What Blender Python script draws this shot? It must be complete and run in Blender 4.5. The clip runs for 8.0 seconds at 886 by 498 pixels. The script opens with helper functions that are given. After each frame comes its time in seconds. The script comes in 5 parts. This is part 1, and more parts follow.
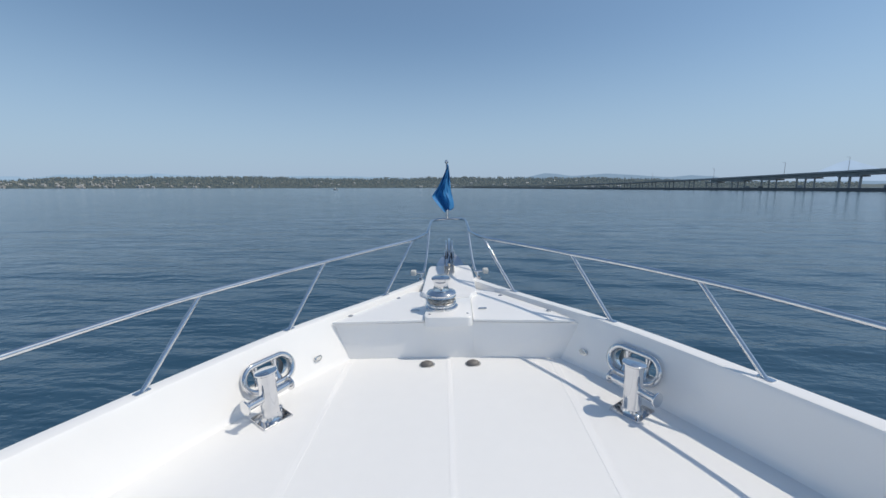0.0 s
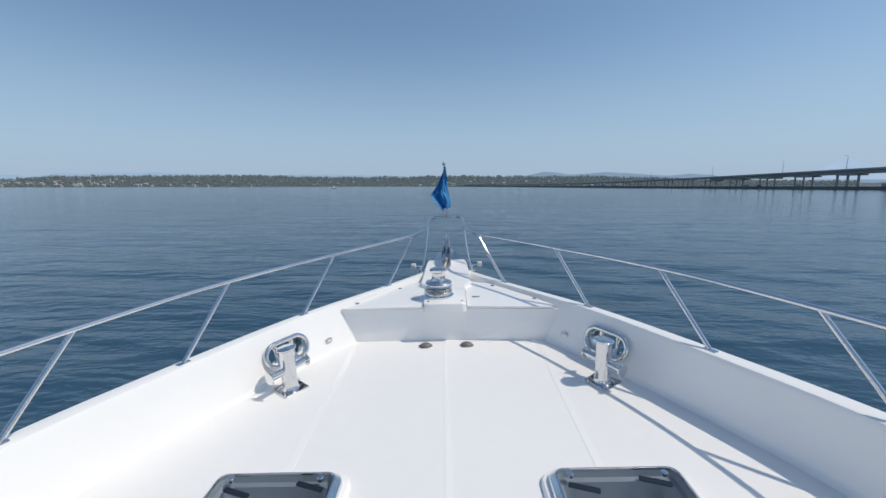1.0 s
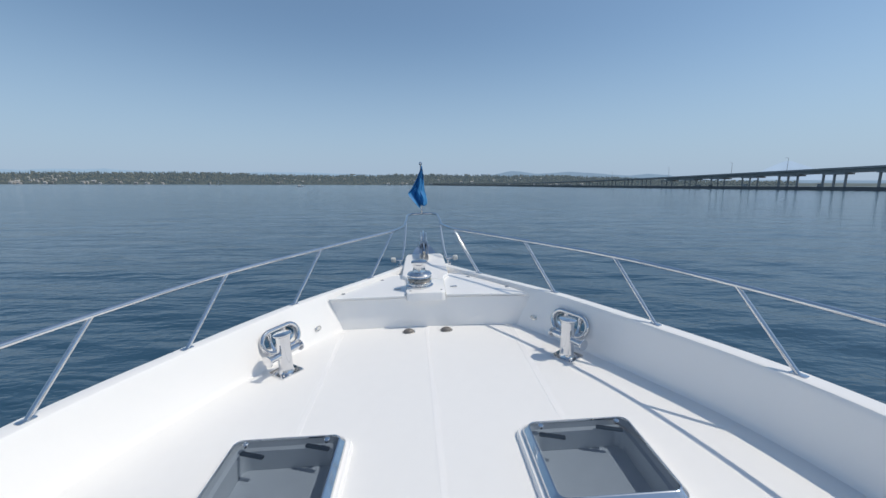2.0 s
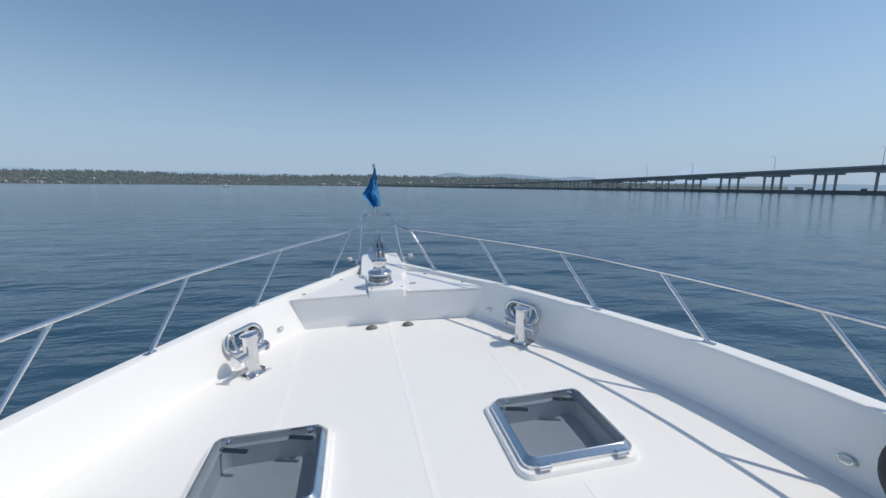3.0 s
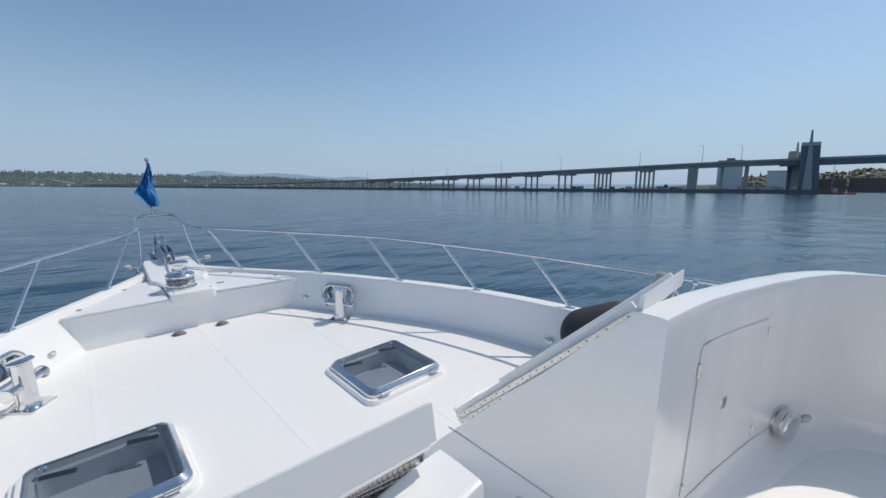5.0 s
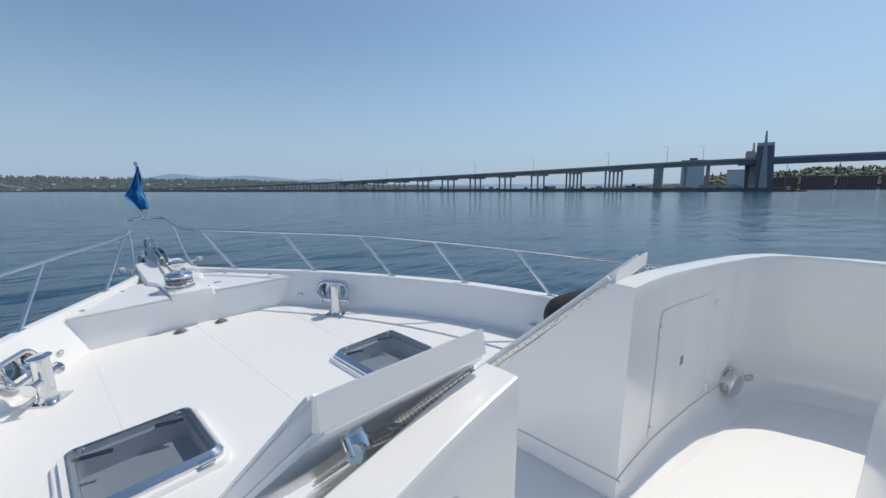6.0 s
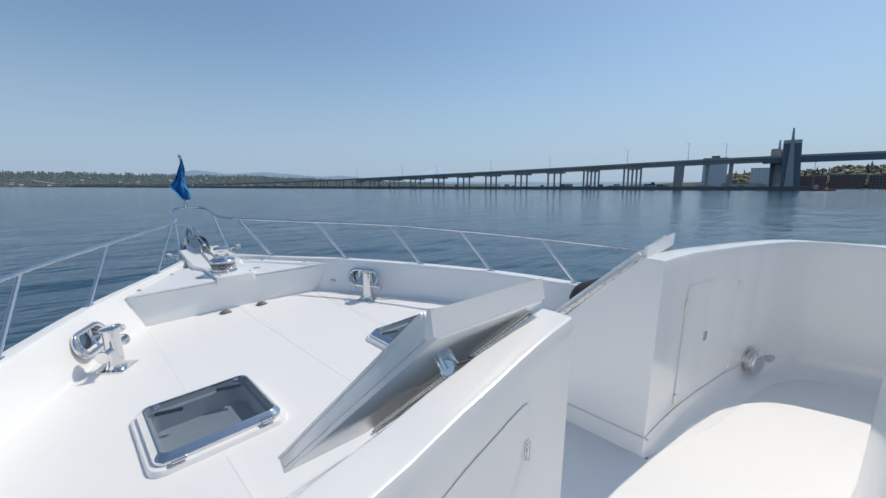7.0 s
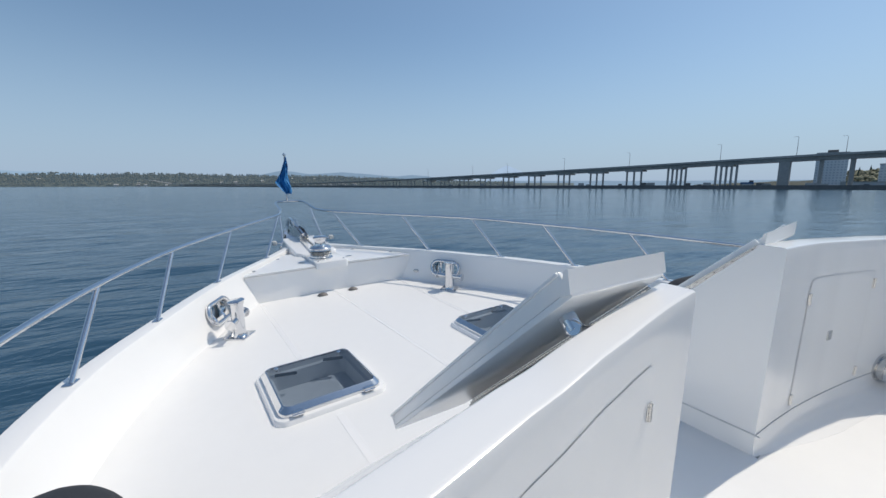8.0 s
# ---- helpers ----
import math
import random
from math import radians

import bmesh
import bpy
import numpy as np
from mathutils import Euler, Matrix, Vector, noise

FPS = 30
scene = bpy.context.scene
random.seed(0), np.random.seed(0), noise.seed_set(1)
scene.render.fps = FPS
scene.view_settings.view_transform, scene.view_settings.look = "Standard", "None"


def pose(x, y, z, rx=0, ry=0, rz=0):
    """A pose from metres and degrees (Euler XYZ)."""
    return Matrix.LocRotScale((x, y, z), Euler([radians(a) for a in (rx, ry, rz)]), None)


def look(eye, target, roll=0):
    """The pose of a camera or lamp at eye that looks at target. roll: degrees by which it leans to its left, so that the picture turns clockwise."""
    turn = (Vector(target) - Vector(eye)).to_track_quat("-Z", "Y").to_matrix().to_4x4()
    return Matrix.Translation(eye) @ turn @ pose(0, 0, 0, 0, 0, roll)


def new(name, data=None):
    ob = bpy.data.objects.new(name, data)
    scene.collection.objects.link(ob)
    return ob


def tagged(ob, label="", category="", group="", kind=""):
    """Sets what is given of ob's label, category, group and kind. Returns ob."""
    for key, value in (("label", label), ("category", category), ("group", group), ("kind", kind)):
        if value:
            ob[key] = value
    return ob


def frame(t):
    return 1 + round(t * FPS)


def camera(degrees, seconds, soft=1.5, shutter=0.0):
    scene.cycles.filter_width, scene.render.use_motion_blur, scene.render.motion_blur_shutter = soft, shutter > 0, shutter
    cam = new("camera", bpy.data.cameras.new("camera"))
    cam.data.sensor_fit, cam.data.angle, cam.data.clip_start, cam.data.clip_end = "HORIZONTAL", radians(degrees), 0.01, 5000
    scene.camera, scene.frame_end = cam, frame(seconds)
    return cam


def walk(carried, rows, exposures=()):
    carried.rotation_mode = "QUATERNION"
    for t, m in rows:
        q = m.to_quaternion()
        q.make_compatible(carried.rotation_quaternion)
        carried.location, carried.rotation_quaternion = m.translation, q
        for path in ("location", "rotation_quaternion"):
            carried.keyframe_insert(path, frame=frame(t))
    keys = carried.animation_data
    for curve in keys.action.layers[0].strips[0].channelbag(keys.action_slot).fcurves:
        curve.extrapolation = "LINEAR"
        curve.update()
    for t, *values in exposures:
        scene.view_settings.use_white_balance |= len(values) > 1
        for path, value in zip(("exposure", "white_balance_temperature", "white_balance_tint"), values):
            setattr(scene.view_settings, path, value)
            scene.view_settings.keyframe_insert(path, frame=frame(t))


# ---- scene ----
cam = camera(96.2, 8.0)
# the boat sits bow-up and leans a little to port on the level lake
BOAT_POSE = pose(0, 0, 0, 2.16, -2.04, 0.54)
PATH = [
    (0, (0.075, -0.721, 1.547), (0.013, 1.241, 1.168), -2.2),
    (0.5, (0.136, -0.935, 1.57), (0.072, 1.027, 1.188), -2.3),
    (1, (0.106, -1.12, 1.581), (0.048, 0.841, 1.195), -2.2),
    (1.5, (0.068, -1.307, 1.587), (0.069, 0.654, 1.193), -2.0),
    (3, (-0.236, -1.651, 1.616), (0.162, 0.268, 1.216), -1.1),
    (3.5, (-0.334, -1.716, 1.606), (0.276, 0.146, 1.203), -0.7),
    (4, (-0.412, -1.804, 1.611), (0.449, -0.045, 1.208), -0.5),
    (4.5, (-0.607, -1.974, 1.626), (0.55, -0.393, 1.222), -0.0),
    (5, (-0.775, -2.073, 1.606), (0.56, -0.642, 1.197), 0.2),
    (5.2, (-0.845, -2.117, 1.607), (0.527, -0.721, 1.196), 0.2),
    (6.3, (-1.174, -2.205, 1.616), (0.253, -0.863, 1.21), -0.1),
    (6.5, (-1.223, -2.222, 1.606), (0.202, -0.88, 1.195), 0.1),
    (7, (-1.346, -2.227, 1.562), (0.024, -0.83, 1.146), -0.0),
    (7.5, (-1.469, -2.205, 1.534), (-0.207, -0.712, 1.11), -0.3),
    (8, (-1.549, -2.218, 1.507), (-0.443, -0.606, 1.089), -0.6),
]
walk(cam, [(t, BOAT_POSE @ look(eye, target, roll)) for t, eye, target, roll in PATH])

# ---- light ----
WATER_Z = -2.3
SUN_AZ, SUN_EL = 95.5, 57.5      # degrees clockwise from the bow, degrees up
world = bpy.data.worlds.new("sky")
scene.world = world
world.use_nodes = True
wn, wl = world.node_tree.nodes, world.node_tree.links
sky = wn.new("ShaderNodeTexSky")
sky.sky_type = "NISHITA"
sky.sun_disc = False
sky.sun_elevation = radians(SUN_EL)
sky.sun_rotation = radians(SUN_AZ)
sky.altitude = 0
sky.air_density, sky.dust_density, sky.ozone_density = 1.0, 0.9, 1.6
# haze over the lake, thickest along the horizon
haze = wn.new("ShaderNodeMix")
haze.data_type = "RGBA"
haze.inputs[7].default_value = (2.85, 3.78, 5.15, 1)
sky_co, sky_z, sky_f = wn.new("ShaderNodeTexCoord"), wn.new("ShaderNodeSeparateXYZ"), wn.new("ShaderNodeMapRange")
sky_f.interpolation_type = "SMOOTHSTEP"
sky_f.inputs["From Min"].default_value, sky_f.inputs["From Max"].default_value = -0.05, 0.36
sky_f.inputs["To Min"].default_value, sky_f.inputs["To Max"].default_value = 0.92, 0.08
wl.new(sky_co.outputs["Generated"], sky_z.inputs[0])
wl.new(sky_z.outputs["Z"], sky_f.inputs["Value"])
wl.new(sky_f.outputs[0], haze.inputs["Factor"])
tint = wn.new("ShaderNodeVectorMath")
tint.operation = "MULTIPLY"
tint.inputs[1].default_value = (0.74, 0.85, 0.87)      # deep blue of dry northern air
wl.new(sky.outputs["Color"], tint.inputs[0])
wl.new(tint.outputs[0], haze.inputs[6])
wl.new(haze.outputs[2], wn["Background"].inputs["Color"])
wn["Background"].inputs["Strength"].default_value = 0.077
sun_lamp = new("sun", bpy.data.lights.new("sun", "SUN"))
sun_lamp.data.energy, sun_lamp.data.angle, sun_lamp.data.color = 1.52, radians(0.53), (1.0, 0.905, 0.775)
sa, se = radians(SUN_AZ), radians(SUN_EL)
sun_dir = Vector((math.sin(sa) * math.cos(se), math.cos(sa) * math.cos(se), math.sin(se)))
sun_lamp.matrix_world = look(sun_dir * 50, (0, 0, 0))
scene.view_settings.exposure = 0.74


# ---- materials ----
def material(name, base, rough=0.5, metal=0.0, grain=0.0, scale=40.0, bump=0.0, bump_scale=200.0, coat=0.0, rough_var=0.0, island=0.0, glow=None):
    """A principled surface with tone variation at two scales, fine relief and worn gloss."""
    m = bpy.data.materials.new(name)
    m.use_nodes = True
    n, l = m.node_tree.nodes, m.node_tree.links
    p = n["Principled BSDF"]
    p.inputs["Roughness"].default_value, p.inputs["Metallic"].default_value = rough, metal
    p.inputs["Coat Weight"].default_value = coat
    p.inputs["Coat Roughness"].default_value = 0.06
    if glow:
        p.inputs["Emission Color"].default_value, p.inputs["Emission Strength"].default_value = (*glow, 1), 1.0
    co = n.new("ShaderNodeTexCoord")
    big, small = n.new("ShaderNodeTexNoise"), n.new("ShaderNodeTexNoise")
    big.inputs["Scale"].default_value, small.inputs["Scale"].default_value = scale * 0.08, scale
    for t in (big, small):
        t.inputs["Detail"].default_value = 4.0
        l.new(co.outputs["Object"], t.inputs["Vector"])
    add = n.new("ShaderNodeMath")
    add.operation = "ADD"
    l.new(big.outputs["Fac"], add.inputs[0])
    l.new(small.outputs["Fac"], add.inputs[1])
    ramp = n.new("ShaderNodeMapRange")
    ramp.inputs["From Min"].default_value, ramp.inputs["From Max"].default_value = 0.6, 1.4
    ramp.inputs["To Min"].default_value, ramp.inputs["To Max"].default_value = 1.0 - grain, 1.0 + grain
    l.new(add.outputs[0], ramp.inputs["Value"])
    mul = n.new("ShaderNodeVectorMath")
    mul.operation = "SCALE"
    mul.inputs[0].default_value = base
    l.new(ramp.outputs[0], mul.inputs["Scale"])
    out = mul.outputs["Vector"]
    if island:
        geo, r2, m2 = n.new("ShaderNodeNewGeometry"), n.new("ShaderNodeMapRange"), n.new("ShaderNodeVectorMath")
        r2.inputs["To Min"].default_value, r2.inputs["To Max"].default_value = 1.0 - island, 1.0 + island
        l.new(geo.outputs["Random Per Island"], r2.inputs["Value"])
        m2.operation = "SCALE"
        l.new(out, m2.inputs[0])
        l.new(r2.outputs[0], m2.inputs["Scale"])
        out = m2.outputs["Vector"]
    l.new(out, p.inputs["Base Color"])
    if rough_var:
        r3 = n.new("ShaderNodeMapRange")
        r3.inputs["From Min"].default_value, r3.inputs["From Max"].default_value = 0.6, 1.4
        r3.inputs["To Min"].default_value, r3.inputs["To Max"].default_value = max(0.0, rough - rough_var), rough + rough_var
        l.new(add.outputs[0], r3.inputs["Value"])
        l.new(r3.outputs[0], p.inputs["Roughness"])
    if bump:
        fine, b = n.new("ShaderNodeTexNoise"), n.new("ShaderNodeBump")
        fine.inputs["Scale"].default_value, fine.inputs["Detail"].default_value = bump_scale, 3.0
        l.new(co.outputs["Object"], fine.inputs["Vector"])
        b.inputs["Strength"].default_value, b.inputs["Distance"].default_value = bump, 0.01
        l.new(fine.outputs["Fac"], b.inputs["Height"])
        l.new(b.outputs["Normal"], p.inputs["Normal"])
    return m


GELCOAT = material("white_gelcoat", (0.91, 0.905, 0.89), 0.2, grain=0.006, scale=5, bump=0.006, bump_scale=5, coat=0.3, rough_var=0.03)
NONSKID = material("white_nonskid_deck", (0.85, 0.85, 0.84), 0.5, grain=0.012, scale=10, bump=0.12, bump_scale=260)
CHROME = material("polished_stainless", (0.72, 0.72, 0.73), 0.07, 1.0, grain=0.05, scale=30, rough_var=0.04)
STEEL = material("brushed_stainless", (0.66, 0.655, 0.645), 0.24, 1.0, grain=0.08, scale=60, rough_var=0.08)
CHAIN = material("galvanised_chain", (0.50, 0.47, 0.43), 0.38, 1.0, grain=0.3, scale=90, bump=0.2)
DARK = material("dark_plastic", (0.025, 0.027, 0.03), 0.4, grain=0.15, scale=60)
CANVAS = material("black_canvas", (0.021, 0.024, 0.031), 0.7, grain=0.15, scale=25, bump=0.3, bump_scale=500)
RUBBER = material("grey_plastic", (0.16, 0.15, 0.14), 0.5, grain=0.2, scale=60)
OFFWHITE = material("off_white_plastic", (0.66, 0.65, 0.62), 0.4, grain=0.05, scale=40)
ROPE = material("braided_rope", (0.55, 0.53, 0.48), 0.85, grain=0.2, scale=150, bump=0.6, bump_scale=350)
FLAG = material("blue_nylon", (0.03, 0.22, 0.50), 0.6, grain=0.3, scale=45, bump=0.15, bump_scale=600)
FLAGMARK = material("pale_print", (0.30, 0.42, 0.62), 0.6, grain=0.1, scale=30)
SEAM = material("seam_shadow_line", (0.60, 0.61, 0.62), 0.6, grain=0.1, scale=60)
LINER = material("hatch_liner", (0.66, 0.69, 0.72), 0.5, grain=0.06, scale=12)
CONCRETE = material("weathered_concrete", (0.38, 0.375, 0.36), 0.85, grain=0.22, scale=0.6)
CONCRETE_DARK = material("dark_concrete", (0.17, 0.17, 0.165), 0.8, grain=0.25, scale=0.5)
PAINT_BLUE = material("blue_grey_steel_panel", (0.15, 0.18, 0.215), 0.6, grain=0.12, scale=0.4)
PAINT_PALE = material("pale_grey_tower", (0.42, 0.43, 0.43), 0.7, grain=0.1, scale=0.4)
BRICK = material("red_brick_flats", (0.24, 0.145, 0.125), 0.85, grain=0.2, scale=0.5)
PALEWALL = material("pale_building_wall", (0.45, 0.44, 0.42), 0.8, grain=0.1, scale=0.4, island=0.3)
WINDOW = material("dark_window_glass", (0.05, 0.06, 0.07), 0.12, grain=0.1, scale=1.0)
# window glass lightened to paint haze over the far buildings
FAR_GLASS = material("hazy_pale_windows", (0.50, 0.52, 0.54), 0.3, grain=0.3, scale=0.5)
# distant offices glow faintly, their haze put in as emission
FAR_TOWER = material("hazy_pale_tower", (0.34, 0.35, 0.36), 0.8, grain=0.1, scale=0.05, glow=(0.09, 0.125, 0.16))
# pale concrete with its base colour raised to stand in for haze
PALE_TOWER = material("hazy_pale_concrete", (0.72, 0.73, 0.72), 0.8, grain=0.08, scale=0.3)
CONIFER = material("conifer_foliage", (0.075, 0.095, 0.065), 0.9, grain=0.3, scale=0.3, island=0.35)
BROADLEAF = material("spring_foliage", (0.25, 0.235, 0.15), 0.9, grain=0.3, scale=0.3, island=0.4)
HAZE_GLOW = (0.028, 0.042, 0.056)      # haze painted into the far shore and trees as emission
FAR_CONIFER = material("distant_conifers", (0.04, 0.05, 0.043), 0.9, grain=0.3, scale=0.3, island=0.35, glow=HAZE_GLOW)
FAR_BROADLEAF = material("distant_spring_trees", (0.105, 0.098, 0.06), 0.9, grain=0.3, scale=0.3, island=0.4, glow=HAZE_GLOW)
FAR_SOIL = material("distant_slope", (0.055, 0.06, 0.04), 0.95, grain=0.4, scale=0.05, glow=HAZE_GLOW)
SOIL = material("wooded_slope", (0.055, 0.06, 0.04), 0.95, grain=0.4, scale=0.05)
RED = material("red_paint", (0.45, 0.09, 0.06), 0.6, grain=0.1, scale=2)
BLUE = material("blue_paint", (0.04, 0.12, 0.25), 0.5, grain=0.1, scale=2)


def smoked_glass():
    m = bpy.data.materials.new("smoked_acrylic")
    m.use_nodes = True
    n, l = m.node_tree.nodes, m.node_tree.links
    n.remove(n["Principled BSDF"])
    clear, gloss, mix, fr = (n.new("ShaderNodeBsdfTransparent"), n.new("ShaderNodeBsdfGlossy"), n.new("ShaderNodeMixShader"), n.new("ShaderNodeFresnel"))
    clear.inputs["Color"].default_value = (0.34, 0.41, 0.51, 1)
    gloss.inputs["Roughness"].default_value = 0.02
    fr.inputs["IOR"].default_value = 1.85
    l.new(fr.outputs[0], mix.inputs[0])
    l.new(clear.outputs[0], mix.inputs[1])
    l.new(gloss.outputs[0], mix.inputs[2])
    l.new(mix.outputs[0], n["Material Output"].inputs["Surface"])
    return m


def lake_water():
    m = bpy.data.materials.new("lake_water")
    m.use_nodes = True
    n, l = m.node_tree.nodes, m.node_tree.links
    p = n["Principled BSDF"]
    p.inputs["Base Color"].default_value = (0.024, 0.068, 0.113, 1)
    p.inputs["Roughness"].default_value = 0.11
    p.inputs["IOR"].default_value = 1.333
    co = n.new("ShaderNodeTexCoord")
    last = None
    for scale, stretch, dist, turn in ((0.045, 3.4, 0.5, 24), (0.20, 3.2, 0.5, 16), (0.65, 3.0, 0.24, 6), (2.0, 2.4, 0.085, -12), (6.0, 1.7, 0.026, 20), (15.0, 1.5, 0.009, -4)):
        mp, tx, b = n.new("ShaderNodeMapping"), n.new("ShaderNodeTexNoise"), n.new("ShaderNodeBump")
        mp.inputs["Rotation"].default_value = (0, 0, radians(turn))
        mp.inputs["Scale"].default_value = (scale / stretch, scale, scale)
        l.new(co.outputs["Object"], mp.inputs["Vector"])
        l.new(mp.outputs[0], tx.inputs["Vector"])
        tx.inputs["Scale"].default_value, tx.inputs["Detail"].default_value, tx.inputs["Roughness"].default_value = 1.0, 3.0, 0.5
        b.inputs["Strength"].default_value, b.inputs["Distance"].default_value = 0.8, dist
        l.new(tx.outputs["Fac"], b.inputs["Height"])
        if last:
            l.new(last.outputs[0], b.inputs["Normal"])
        last = b
    l.new(last.outputs[0], p.inputs["Normal"])
    return m


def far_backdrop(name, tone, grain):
    """Plain distance on the horizon; emission paints it as bright as the hazy air."""
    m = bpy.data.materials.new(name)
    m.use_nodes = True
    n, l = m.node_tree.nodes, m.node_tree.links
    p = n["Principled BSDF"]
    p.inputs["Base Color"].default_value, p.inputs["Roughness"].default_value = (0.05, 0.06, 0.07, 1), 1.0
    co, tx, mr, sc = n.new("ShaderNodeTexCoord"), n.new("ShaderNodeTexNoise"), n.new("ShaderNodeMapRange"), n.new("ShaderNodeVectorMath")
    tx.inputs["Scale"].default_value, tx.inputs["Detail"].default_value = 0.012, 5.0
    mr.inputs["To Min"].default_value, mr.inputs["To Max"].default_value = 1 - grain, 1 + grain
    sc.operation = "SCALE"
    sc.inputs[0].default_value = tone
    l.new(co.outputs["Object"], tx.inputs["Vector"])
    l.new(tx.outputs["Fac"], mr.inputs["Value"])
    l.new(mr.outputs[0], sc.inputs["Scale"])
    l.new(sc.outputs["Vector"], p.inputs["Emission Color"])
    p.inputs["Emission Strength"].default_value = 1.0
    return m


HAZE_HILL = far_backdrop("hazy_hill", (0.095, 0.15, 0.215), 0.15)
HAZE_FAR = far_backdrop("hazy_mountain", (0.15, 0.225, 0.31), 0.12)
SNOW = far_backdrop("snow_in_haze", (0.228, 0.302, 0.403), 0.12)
GLASS, LAKE = smoked_glass(), lake_water()


# ---- mesh tools ----
ABOARD = []      # top-level things that ride on the boat


def part(name, bm, mat, parent=None, label="", smooth=False):
    """Link a bmesh as one mesh object, under its thing when one is given."""
    bmesh.ops.recalc_face_normals(bm, faces=bm.faces[:])
    me = bpy.data.meshes.new(name)
    if smooth:
        for f in bm.faces:
            f.smooth = True
        for e in bm.edges:
            if len(e.link_faces) == 2 and e.calc_face_angle(0) > 0.7:
                e.smooth = False
    bm.to_mesh(me)
    bm.free()
    me.materials.append(mat)
    ob = new(name, me)
    if parent:
        ob.parent = parent
    if label:
        ob["label"] = label
    return ob


def thing(name, label, category, group="", kind="", at=None, aboard=True):
    """An Empty at the base of a thing, under which its parts hang."""
    ob = tagged(new(name), label, category, group, kind)
    ob.empty_display_size = 0.05
    if at:
        ob.matrix_basis = at
    if aboard:
        ABOARD.append(ob)
    return ob


def solo(name, bm, mat, label, category, group="", kind="", smooth=False, aboard=True):
    ob = tagged(part(name, bm, mat, smooth=smooth), label, category, group, kind)
    if aboard:
        ABOARD.append(ob)
    return ob


def box(bm, c, s, bevel=0.0, m=None, seg=2):
    made = bmesh.ops.create_cube(bm, size=1.0)["verts"]
    mat = Matrix.Translation(c) @ Matrix.Diagonal((*s, 1))
    bmesh.ops.transform(bm, matrix=(m @ mat) if m else mat, verts=made)
    if bevel:
        edges = list({e for v in made for e in v.link_edges})
        bmesh.ops.bevel(bm, geom=edges, offset=bevel, segments=seg, profile=0.5, affect="EDGES")
    return bm


def lathe(bm, profile, at=(0, 0, 0), seg=32, m=None):
    """A solid turned about its z axis from (radius, height) pairs."""
    turn = m or Matrix.Translation(at)
    rings = []
    for r, z in profile:
        if r < 1e-6:
            rings.append([bm.verts.new(turn @ Vector((0, 0, z)))])
        else:
            rings.append([bm.verts.new(turn @ Vector((r * math.cos(2 * math.pi * i / seg), r * math.sin(2 * math.pi * i / seg), z))) for i in range(seg)])
    for a, b in zip(rings, rings[1:]):
        for i in range(seg):
            j = (i + 1) % seg
            if len(a) == 1 and len(b) == 1:
                continue
            if len(a) == 1:
                bm.faces.new((a[0], b[i], b[j]))
            elif len(b) == 1:
                bm.faces.new((a[i], a[j], b[0]))
            else:
                bm.faces.new((a[i], a[j], b[j], b[i]))
    return bm


def facing(p, out):
    """A pose at p: z points out, x runs level, y up."""
    z = Vector(out).normalized()
    x = Vector((0, 0, 1)).cross(z).normalized()
    m = Matrix((x, z.cross(x), z)).transposed().to_4x4()
    m.translation = p
    return m


def along(p0, p1):
    """A pose at p0 whose z axis points to p1."""
    d = Vector(p1) - Vector(p0)
    return Matrix.Translation(p0) @ d.to_track_quat("Z", "Y").to_matrix().to_4x4()


def rod(bm, p0, p1, r, r1=None, seg=16, round_end=0.0):
    d = (Vector(p1) - Vector(p0)).length
    r1 = r if r1 is None else r1
    e = round_end
    prof = [(0, 0), (r - e, 0), (r, e), (r1, d - e), (r1 - e, d), (0, d)] if e else [(0, 0), (r, 0), (r1, d), (0, d)]
    return lathe(bm, prof, seg=seg, m=along(p0, p1))


def smooth_line(pts, steps=8, closed=False):
    """Catmull-Rom points through pts."""
    P = [Vector(p) for p in pts]
    n, out = len(P), []
    for i in range(n if closed else n - 1):
        if closed:
            a, b, c, d = P[i - 1], P[i], P[(i + 1) % n], P[(i + 2) % n]
        else:
            a, b, c, d = P[max(i - 1, 0)], P[i], P[i + 1], P[min(i + 2, n - 1)]
        for k in range(steps):
            t = k / steps
            out.append(0.5 * ((2 * b) + (c - a) * t + (2 * a - 5 * b + 4 * c - d) * t * t + (3 * b - a - 3 * c + d) * t ** 3))
    if not closed:
        out.append(P[-1])
    return out


def tube(bm, pts, r, seg=12, closed=False):
    """A round bar along a line of points."""
    pts = [Vector(p) for p in pts]
    n, rings, up = len(pts), [], None
    for i, p in enumerate(pts):
        a = pts[i - 1] if (i or closed) else p
        b = pts[(i + 1) % n] if (i < n - 1 or closed) else p
        d = (b - a).normalized()
        if up is None:
            up = Vector((0, 0, 1)) if abs(d.z) < 0.9 else Vector((1, 0, 0))
        side = d.cross(up).normalized()
        up = side.cross(d).normalized()
        rings.append([bm.verts.new(p + r * (math.cos(2 * math.pi * k / seg) * side + math.sin(2 * math.pi * k / seg) * up)) for k in range(seg)])
    for i in range(n if closed else n - 1):
        a, b = rings[i], rings[(i + 1) % n]
        for k in range(seg):
            bm.faces.new((a[k], a[(k + 1) % seg], b[(k + 1) % seg], b[k]))
    if not closed:
        bm.faces.new(rings[0])
        bm.faces.new(rings[-1])
    return bm


